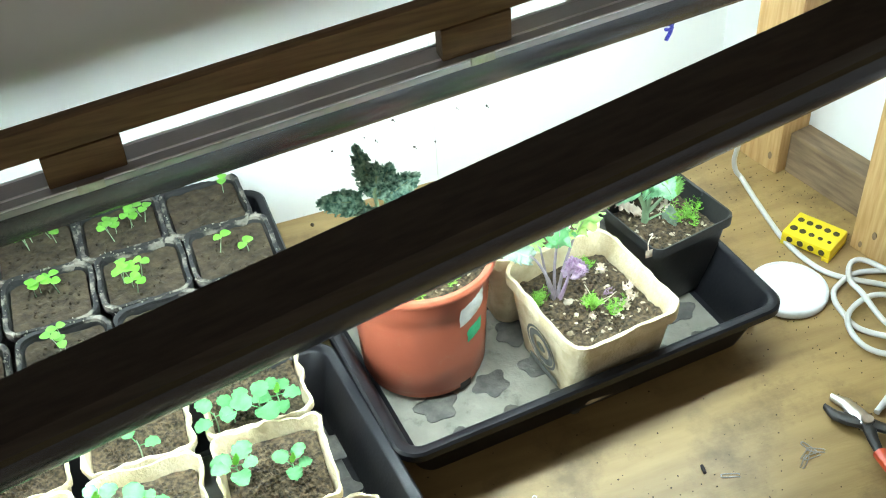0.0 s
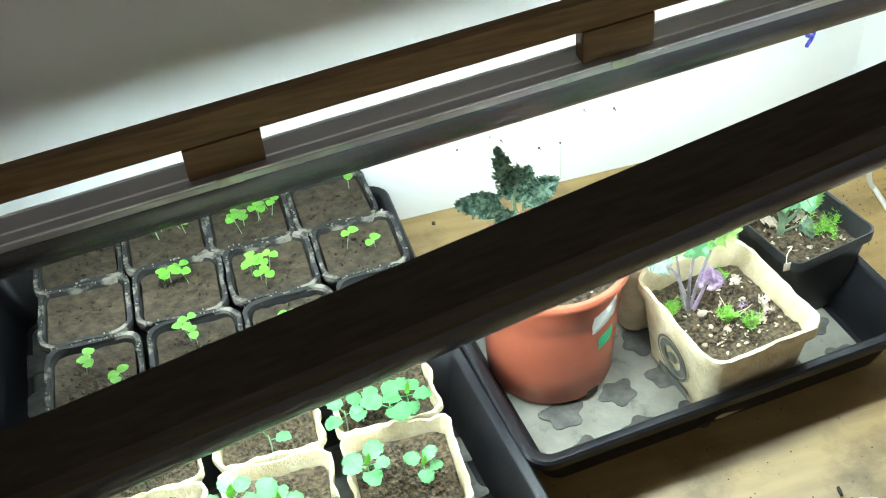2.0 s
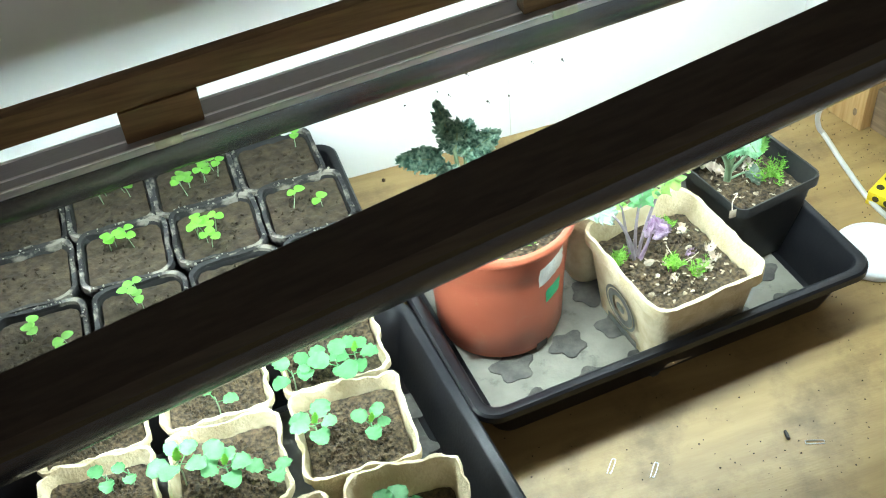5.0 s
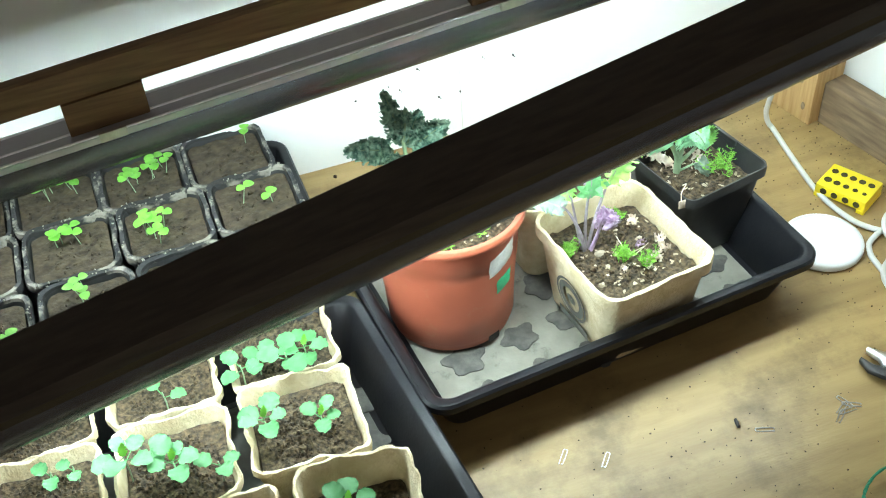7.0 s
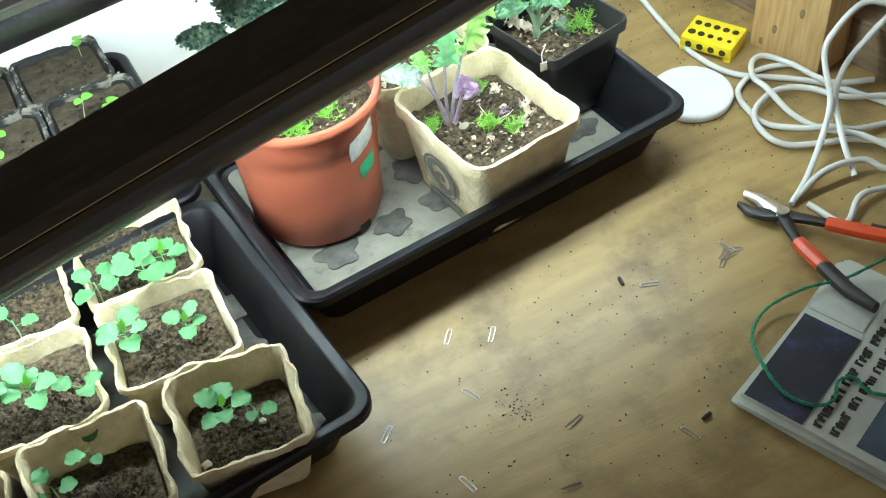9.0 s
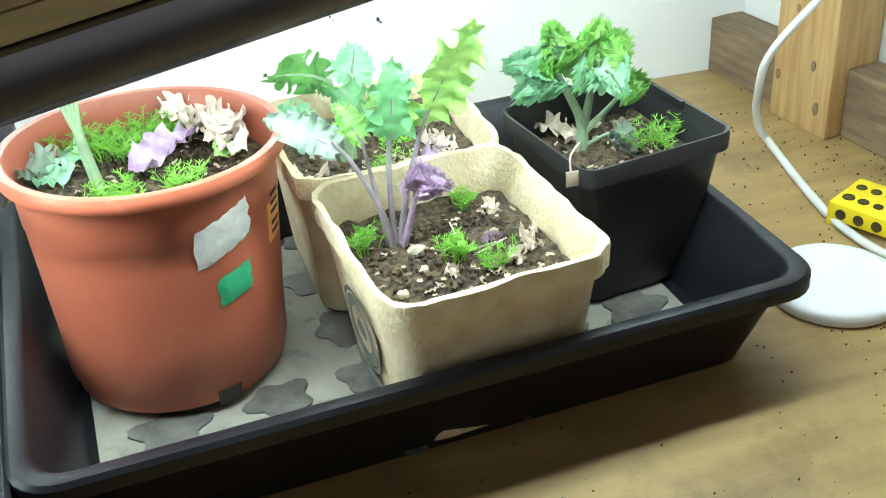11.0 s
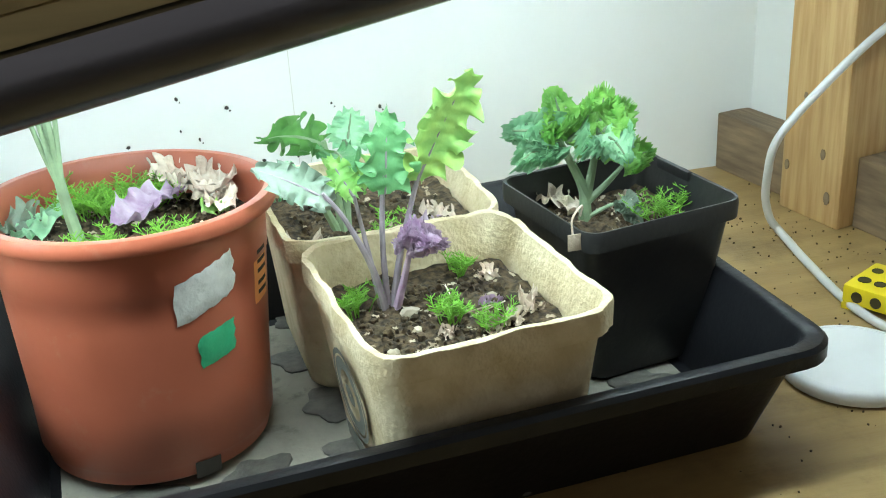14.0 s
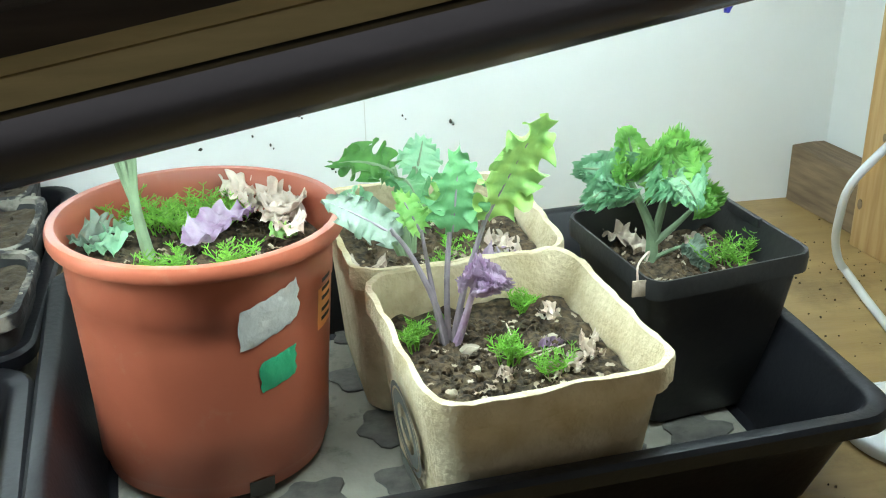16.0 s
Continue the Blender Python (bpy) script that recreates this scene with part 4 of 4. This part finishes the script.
for k, (x, y, z, ax, ay, L, W, mt, lb) in enumerate((
        (0.1180, 0.2990, ZT + 0.008, 0.9, 0.2, 0.032, 0.026, M_DRY, "pale curled dry leaf on soil"),
        (0.0970, 0.2020, ZT + 0.010, 0.57, 0.82, 0.064, 0.026, M_PURPLE, "faded mauve leaf lying on soil"),
        (0.1600, 0.2460, ZT + 0.010, 0.2, 0.9, 0.044, 0.030, M_DRY, "crumpled pale pink dry leaf"),
        (0.1440, 0.2800, ZT + 0.010, 0.9, -0.5, 0.034, 0.026, M_DRY, "brown shrivelled leaf at the rim"),
        (0.1500, 0.2420, ZT + 0.006, 0.7, 0.5, 0.026, 0.020, M_DRY, "pale curled dry leaf on soil"),
        (0.1380, 0.2680, ZT + 0.006, 0.4, 0.8, 0.030, 0.018, M_DRY, "pale curled dry leaf on soil"),
        (0.1700, 0.2150, ZT + 0.008, -0.2, 0.9, 0.030, 0.020, M_DRY, "brown shrivelled leaf at the rim"),
        (0.0350, 0.2400, ZT + 0.004, -0.6, 0.3, 0.030, 0.030, M_KALEGREY, "drooping grey-green leaf on soil"),
        (0.0500, 0.2500, ZT + 0.002, -0.35, 0.6, 0.030, 0.024, M_KALEBLUE, "small blue-green leaf over soil"),
        (0.0460, 0.2240, ZT + 0.002, -0.4, 0.2, 0.024, 0.022, M_KALEBLUE, "small blue-green leaf over soil"),
        (0.1560, 0.2200, ZT + 0.004, 0.4, 0.3, 0.016, 0.013, M_KALELIME, "small lime leaf among litter"),
        (0.3580, 0.1160, ZF + 0.006, 0.7, 0.3, 0.020, 0.014, M_DRY, "crumpled pale petal-like dry leaf"),
        (0.3510, 0.1000, ZF + 0.006, -0.5, 0.6, 0.022, 0.016, M_DRY, "crumpled pale petal-like dry leaf"),
        (0.3660, 0.1300, ZF + 0.006, 0.2, 0.9, 0.022, 0.014, M_DRY, "crumpled pale petal-like dry leaf"),
        (0.3280, 0.1000, ZF + 0.004, 0.9, -0.3, 0.018, 0.012, M_DRY, "crumpled pale petal-like dry leaf"),
        (0.3340, 0.1360, ZF + 0.004, 0.9, 0.4, 0.020, 0.010, M_PURPLE, "small withered mauve leaf"),
        (0.2960, 0.1030, ZF + 0.004, 0.8, 0.5, 0.018, 0.010, M_DRY, "tan dry leaf scrap"),
        (0.3460, 0.1880, ZF + 0.004, 0.6, -0.4, 0.018, 0.012, M_DRY, "tan dry leaf scrap"),
        (0.3220, 0.2620, ZF + 0.012, 0.7, 0.3, 0.034, 0.024, M_PURPLE, "withered mauve leaf among litter"),
        (0.3380, 0.2520, ZF + 0.012, 0.3, 0.7, 0.03, 0.02, M_DRY, "pale shrivelled litter leaf"),
        (0.3500, 0.2780, ZF + 0.012, -0.7, 0.4, 0.03, 0.02, M_DRY, "pale shrivelled litter leaf"),
        (0.3300, 0.2950, ZF + 0.012, 0.7, 0.4, 0.03, 0.02, M_DRY, "pale shrivelled litter leaf"),
        (0.2220, 0.2620, ZF + 0.010, 0.2, 0.9, 0.04, 0.036, M_DRY, "large tan dry leaf on soil"),
        (0.4290, 0.2920, 0.126, 0.5, -0.7, 0.05, 0.022, M_DRY, "rolled pale dry leaf along the rim"),
        (0.4850, 0.2650, 0.119, 0.4, -0.5, 0.03, 0.022, M_DRY, "curled tan leaf on soil"))):
    dry_leaf((x, y, z + (0.006 if x < 0.2 else 0.0)), (ax, ay, 0.15), (0, -0.2, 1), L * (1.25 if x < 0.2 else 1.0), W * (1.25 if x < 0.2 else 1.0), mt, lb, 60 + k, 0.35 if L > 0.06 else 0.9)

rg = random.Random(71)
for cx0, cy0, hw, z0, n in ((0.309, 0.131, 0.062, FIB_Z + 0.137 * 0.76, 70), (0.286, 0.315, 0.062, FIB_Z + 0.137 * 0.82, 60), (0.1015, 0.228, 0.060, 0.1725, 60), (0.474, 0.233, 0.048, 0.1195, 40)):
    bm = bmesh.new()
    for _ in range(n):
        a = rg.uniform(0, 6.28)
        leaf(rg.uniform(0.003, 0.009), rg.uniform(0.002, 0.005), (cx0 + rg.uniform(-hw, hw), cy0 + rg.uniform(-hw, hw), z0 + rg.uniform(0.001, 0.004)), (math.cos(a), math.sin(a), rg.uniform(-0.1, 0.4)),
             (rg.uniform(-0.4, 0.4), rg.uniform(-0.4, 0.4), 1), rg, frill=0.0008, waves=2, bend=rg.uniform(-0.6, 1.0), nu=5, nv=4, bm=bm)
    tagged(part("soil_litter", bm, M_LITTER), "pale dry flakes of leaf litter on soil", "litter", "", "stuff")
rg = random.Random(77)
for k, (x, y, s) in enumerate(((0.2835, 0.1435, 0.0050), (0.283, 0.118, 0.003), (0.345, 0.15, 0.003), (0.26, 0.09, 0.003), (0.30, 0.075, 0.0028), (0.365, 0.13, 0.003), (-0.13, 0.03, 0.003), (-0.10, -0.10, 0.0035), (-0.17, -0.12, 0.0045), (-0.24, 0.02, 0.003), (-0.40, 0.0, 0.0045), (-0.37, 0.01, 0.004), (-0.36, -0.03, 0.003))):
    bm = bmesh.new()
    blob((0, 0, 0), s * 1.2, rg, bm, 2)
    zz = ZF if x > 0 else 0.0085 + FPH * (0.50 if y < -0.03 else 0.78)
    tagged(part("pebble", bm, M_STONE, m=pose(x, y, zz + 0.004)), "small pale pebble on the soil", "pebble", "pebbles")
tw = thing("dry_twigs", (0.31, 0.125, ZF + 0.006), "thin pale dry stalks lying on soil", "twig")
for a, b2 in (((0, 0, 0), (0.03, 0.004, 0.002)), ((0.005, 0.0, 0.0), (0.002, 0.03, 0.01)), ((0.01, -0.005, 0), (0.04, 0.01, 0.0))):
    part("stalk", tube([a, b2], 0.0006, 5), M_DRY, tw)


# ---- on the bench ----
disc = thing("white_disc_lamp", (0.639, 0.139, 0.0), "flat round white plastic disc lying on the bench", "disc")
rings = []
for r, z in ((0.053, 0.0), (0.057, 0.002), (0.058, 0.006), (0.0575, 0.011), (0.0555, 0.013), (0.052, 0.0135), (0.0515, 0.0128)):
    rings.append([(x, y, z) for x, y in circle(r, 48)])
part("body", loft(rings, True, True), M_WHITE, disc)

yb = thing("drill_bit_holder", (0.737, 0.219, 0.0), "yellow plastic block with two rows of holes", "tool holder", rz=-61)
part("body", box(-0.040, 0.040, -0.030, 0.030, 0.006, 0.024, 0.003), M_YELLOW, yb)
for sx in (-0.034, 0.034):
    part("foot", box(sx - 0.006, sx + 0.006, -0.030, 0.030, 0.0, 0.0062, 0.001), M_YELLOW, yb)
for k in range(5):
    for row in range(2):
        bm = bmesh.new()
        r = (0.0052 - 0.0006 * k) if row == 0 else 0.0045
        loft([[(x, y, 0.0) for x, y in circle(r * 1.15, 18)], [(x, y, 0.0008) for x, y in circle(r * 1.12, 18)], [(x, y, 0.0008) for x, y in circle(r, 18)], [(x, y, 0.0003) for x, y in circle(r, 18)]], False, True, bm)
        part("hole", bm, M_HOLE, yb, "dark round socket", m=pose(-0.029 + 0.0145 * k, -0.012 + 0.024 * row, 0.0239))
for k in range(4):
    bm = bmesh.new()
    loft([[(x, 0.0, y) for x, y in circle(0.0052, 18)], [(x, -0.0008, y) for x, y in circle(0.0050, 18)]], False, True, bm)
    part("hole", bm, M_HOLE, yb, "dark round socket in the front", m=pose(-0.026 + 0.0175 * k, -0.0299, 0.0145))

cab = thing("white_cable", (0.70, 0.1, 0.0), "loosely coiled thick white electric cable", "cable")


def run(ctrl, r=0.0042):
    base = Vector((0.70, 0.1, 0.0))
    return tube([p - base for p in curve_points(ctrl, 9)], r, 10)


part("lead", run(((0.846, 0.372, 0.238), (0.806, 0.38, 0.21), (0.758, 0.38, 0.172), (0.714, 0.381, 0.129), (0.699, 0.384, 0.103), (0.700, 0.393, 0.072), (0.706, 0.404, 0.042), (0.714, 0.406, 0.018), (0.722, 0.402, 0.006), (0.718, 0.374, 0.0045), (0.709, 0.323, 0.0045), (0.698, 0.238, 0.0045), (0.703, 0.178, 0.005), (0.722, 0.137, 0.005), (0.775, 0.091, 0.005), (0.811, 0.05, 0.005), (0.85, -0.03, 0.005))), M_CABLE, cab)
part("loop", run(((0.86, -0.02, 0.012), (0.801, 0.014, 0.013), (0.774, 0.054, 0.013), (0.738, 0.075, 0.013), (0.694, 0.064, 0.013), (0.671, 0.041, 0.012), (0.666, 0.006, 0.010), (0.681, -0.02, 0.008), (0.716, -0.039, 0.009), (0.754, -0.059, 0.012), (0.80, -0.10, 0.012))), M_CABLE, cab)
part("loop", run(((0.86, 0.02, 0.012), (0.807, 0.047, 0.014), (0.79, 0.109, 0.013), (0.774, 0.147, 0.010), (0.749, 0.144, 0.013), (0.727, 0.115, 0.014), (0.721, 0.078, 0.020), (0.724, 0.03, 0.008), (0.738, -0.014, 0.006), (0.756, -0.062, 0.022), (0.79, -0.115, 0.010))), M_CABLE, cab)
part("loop", run(((0.80, 0.115, 0.006), (0.75, 0.13, 0.006), (0.706, 0.116, 0.006), (0.690, 0.098, 0.005), (0.684, 0.074, 0.005), (0.685, 0.034, 0.005), (0.707, -0.008, 0.017), (0.74, -0.03, 0.020), (0.77, -0.045, 0.012), (0.84, -0.06, 0.006))), M_CABLE, cab)
part("loop", run(((0.612, -0.105, 0.006), (0.655, -0.082, 0.012), (0.70, -0.052, 0.03), (0.744, -0.015, 0.05), (0.77, 0.035, 0.085), (0.80, 0.05, 0.105), (0.84, 0.05, 0.13), (0.875, 0.03, 0.12), (0.85, 0.035, 0.085), (0.81, 0.03, 0.055), (0.763, -0.004, 0.045), (0.728, -0.06, 0.030), (0.71, -0.11, 0.008))), M_CABLE, cab)
part("loop", run(((0.63, -0.115, 0.005), (0.645, -0.165, 0.005), (0.686, -0.144, 0.012), (0.727, -0.147, 0.008), (0.80, -0.17, 0.005))), M_CABLE, cab)
part("loop", run(((0.62, -0.10, 0.005), (0.673, -0.092, 0.022), (0.728, -0.10, 0.020), (0.749, -0.124, 0.012), (0.80, -0.15, 0.006))), M_CABLE, cab)

# newspapers, two folded piles
news = thing("newspaper_pile", (0.5175, -0.353, 0.0), "folded pile of newspapers with dark photographs", "newspaper", rz=22.4)
rg = random.Random(9)
for k in range(6):
    bm = bmesh.new()
    w, d = 0.25, 0.2
    o = rrect(w - 0.004 * k * rg.random(), d - 0.003 * k * rg.random(), 0.003, 2)
    z0 = 0.0003 + 0.0029 * k
    loft([[(x, y, z0) for x, y in o], [(x * 1.004, y * 1.004, z0 + 0.0013) for x, y in o], [(x, y, z0 + 0.0026) for x, y in o]], True, True, bm)
    part("paper", bm, M_PAPER, news, m=pose(rg.uniform(-0.003, 0.003), rg.uniform(-0.003, 0.003), 0, 0, 0, rg.uniform(-1.5, 1.5)))
ZP = 0.0185


def print_patch(name, x0, x1, y0, y1, mat, label, dz=0.0):
    part(name, box(x0, x1, y0, y1, ZP - 0.0006 + dz, ZP + 0.0003 + dz), mat, news, label, smooth=False)


print_patch("photo", -0.119, 0.02, 0.026, 0.094, M_INK, "dark printed photograph")
print_patch("photo", 0.03, 0.12, 0.03, 0.094, M_PAPER, "pale printed advertisement", 0.0001)
print_patch("photo", -0.11, 0.10, -0.09, -0.03, M_INKBLUE, "blue-grey printed photograph")
for row in range(2):
    u = -0.112
    while u < 0.085:
        for k in range(rg.choice((3, 4, 5, 6))):
            w, y0 = rg.uniform(0.0022, 0.0042), 0.0085 - 0.019 * row + rg.uniform(-0.0005, 0.0005)
            print_patch("headline_stroke", u, u + w, y0, y0 + rg.uniform(0.008, 0.0105), M_SPECK, "stroke of bold dark print")
            if rg.random() < 0.6:
                print_patch("headline_stroke", u + w, u + w + 0.003, y0 + rg.choice((0.0, 0.004, 0.0075)), y0 + 0.0098, M_SPECK, "stroke of bold dark print", 0.0001)
                u += 0.003
            u += w + 0.0014
        u += 0.006

# pliers
pl = thing("pliers", (0.584, -0.120, 0.0145), "steel pliers with red and black grips, jaws open", "pliers", rz=20, rx=-7)


def bar(ctrl, widths, z0, z1):
    """A flat bar with rounded edges along ctrl."""
    pts = [Vector((x, y, 0)) for x, y in ctrl]
    rings = []
    for i, p in enumerate(pts):
        d = (pts[min(i + 1, len(pts) - 1)] - pts[max(i - 1, 0)]).normalized()
        s = Vector((-d.y, d.x, 0))
        w = widths[i]
        zc, hz = (z0 + z1) / 2, (z1 - z0) / 2
        rings.append([p + s * (w * math.cos(a)) * (1 if abs(math.cos(a)) < 0.9 else 0.97) + Vector((0, 0, zc + hz * math.sin(a))) for a in [math.pi * 2 * k / 10 for k in range(10)]])
    return loft(rings, True, True)


part("jaw", bar(((0.0, 0.0), (0.006, 0.022), (0.012, 0.040), (0.010, 0.060)), (0.012, 0.012, 0.009, 0.004), -0.006, 0.007), M_STEEL, pl, "bright worn steel jaw")
part("jaw", bar(((0.0, 0.0), (-0.010, 0.020), (-0.015, 0.038), (-0.010, 0.056)), (0.012, 0.011, 0.008, 0.003), -0.0055, 0.0055), M_DARKSTEEL, pl, "dark steel jaw")
bm = bmesh.new()
bmesh.ops.create_cone(bm, cap_ends=True, segments=20, radius1=0.009, radius2=0.008, depth=0.017)
part("pivot", bm, M_STEEL, pl, "round steel pivot")
arm1 = part("handle", bar(((0.0, 0.0), (0.008, -0.030), (0.014, -0.056)), (0.010, 0.0075, 0.006), -0.005, 0.005), M_DARKSTEEL, pl, "dark steel handle shank")
part("grip", bar(((0.013, -0.052), (0.020, -0.085), (0.028, -0.122), (0.030, -0.17), (0.027, -0.20)), (0.0095, 0.0105, 0.010, 0.0095, 0.006), -0.008, 0.008), M_RED, arm1, "red-orange grip")
part("grip_core", bar(((0.031, -0.10), (0.036, -0.13), (0.037, -0.17)), (0.004, 0.005, 0.004), -0.0083, 0.0083), M_GRIP, arm1, "dark grip inlay")
arm2 = part("handle", bar(((0.0, 0.0), (-0.020, -0.022), (-0.036, -0.043)), (0.010, 0.0075, 0.006), -0.005, 0.005), M_DARKSTEEL, pl, "dark steel handle shank")
part("grip", bar(((-0.034, -0.040), (-0.045, -0.063), (-0.056, -0.087)), (0.0095, 0.0105, 0.010), -0.008, 0.008), M_RED, arm2, "red-orange grip")
part("grip_core", bar(((-0.055, -0.084), (-0.068, -0.110), (-0.077, -0.130), (-0.085, -0.165)), (0.0098, 0.010, 0.0095, 0.006), -0.008, 0.008), M_GRIP, arm2, "dark grip end")

gc = thing("green_cord", (0.46, -0.25, 0.0), "loop of thin green cord across the newspapers", "cord")
base = Vector((0.46, -0.25, 0.0))
pts = [p - base for p in curve_points(((0.66, -0.265, 0.040), (0.62, -0.255, 0.038), (0.566, -0.249, 0.030), (0.521, -0.233, 0.024), (0.472, -0.227, 0.012), (0.434, -0.249, 0.010), (0.413, -0.292, 0.020), (0.407, -0.334, 0.0215), (0.423, -0.363, 0.0215), (0.446, -0.368, 0.0215), (0.465, -0.352, 0.023), (0.483, -0.359, 0.0215), (0.486, -0.383, 0.0215), (0.53, -0.42, 0.0215)), 9)]
for s in range(2):
    bm = bmesh.new()
    tube([p + Vector((math.cos(i * 1.1 + s * math.pi) * 0.0011, 0, math.sin(i * 1.1 + s * math.pi) * 0.0011)) for i, p in enumerate(pts)], 0.0016, 6, bm)
    part("strand", bm, M_CORD, gc)


def clip(place, rz, L=0.021, W=0.0048):
    ob = thing("wire_staple", (*place, 0.0010), "small bent steel wire fastener on the bench", "staple", "wire staples on the bench", rz)
    pts = [(-W / 2, -L / 2, 0), (-W / 2, L / 2, 0), (0, L / 2 + W * 0.4, 0), (W / 2, L / 2, 0), (W / 2 * 0.9, -L / 2 * 0.8, 0.0005), (0, -L / 2 * 0.95, 0.0008)]
    part("wire", tube(curve_points(pts, 4), 0.00065, 6), M_STEEL, ob)
    return ob


for x, y, a in ((0.124, -0.146, 25), (0.065, -0.246, 15), (0.017, -0.145, -50), (0.202, -0.237, -75), (0.301, -0.315, 20), (0.155, -0.304, -100), (0.388, -0.117, 70), (0.186, -0.084, -40), (0.492, -0.125, -60), (0.502, -0.118, 20), (0.508, -0.124, 60), (0.483, -0.135, -50), (0.14, -0.06, -40), (0.498, -0.130, 90)):
    clip((x, y), a)
for x, y, a in ((0.36, -0.096, 80), (0.328, -0.306, 10)):
    bm = bar(((-0.006, 0), (0, 0), (0.006, 0)), (0.0022, 0.0028, 0.002), 0.0, 0.005)
    tagged(part("dark_seed_husk", bm, M_DARKSTEEL, m=pose(x, y, 0.0002, 0, 0, a)), "small dark oblong scrap on the bench", "scrap", "scraps")

# crumbs of soil on the bench
rg = random.Random(55)
bm = bmesh.new()
spots = [(0.161, -0.192, 0.012, 26), (0.145, -0.18, 0.01, 8), (0.70, 0.30, 0.07, 45), (0.73, 0.45, 0.05, 40), (0.66, 0.42, 0.09, 30), (0.64, 0.02, 0.06, 40), (0.45, -0.06, 0.14, 40), (0.25, -0.12, 0.14, 55), (0.35, -0.2, 0.14, 40), (0.10, -0.25, 0.12, 40), (0.80, 0.32, 0.05, 30)]
for sx, sy, sp, n in spots:
    for _ in range(int(n * 1.8)):
        blob((sx + rg.gauss(0, sp), min(0.6, sy + rg.gauss(0, sp)), 0.0006), 0.0007 * rg.uniform(0.5, 2.0), rg, bm)
blob((0.031, 0.58, 0.003), 0.005, rg, bm)
tagged(part("soil_crumbs", bm, M_SOIL), "scattered dark soil crumbs on the bench", "crumbs", "", "stuff")
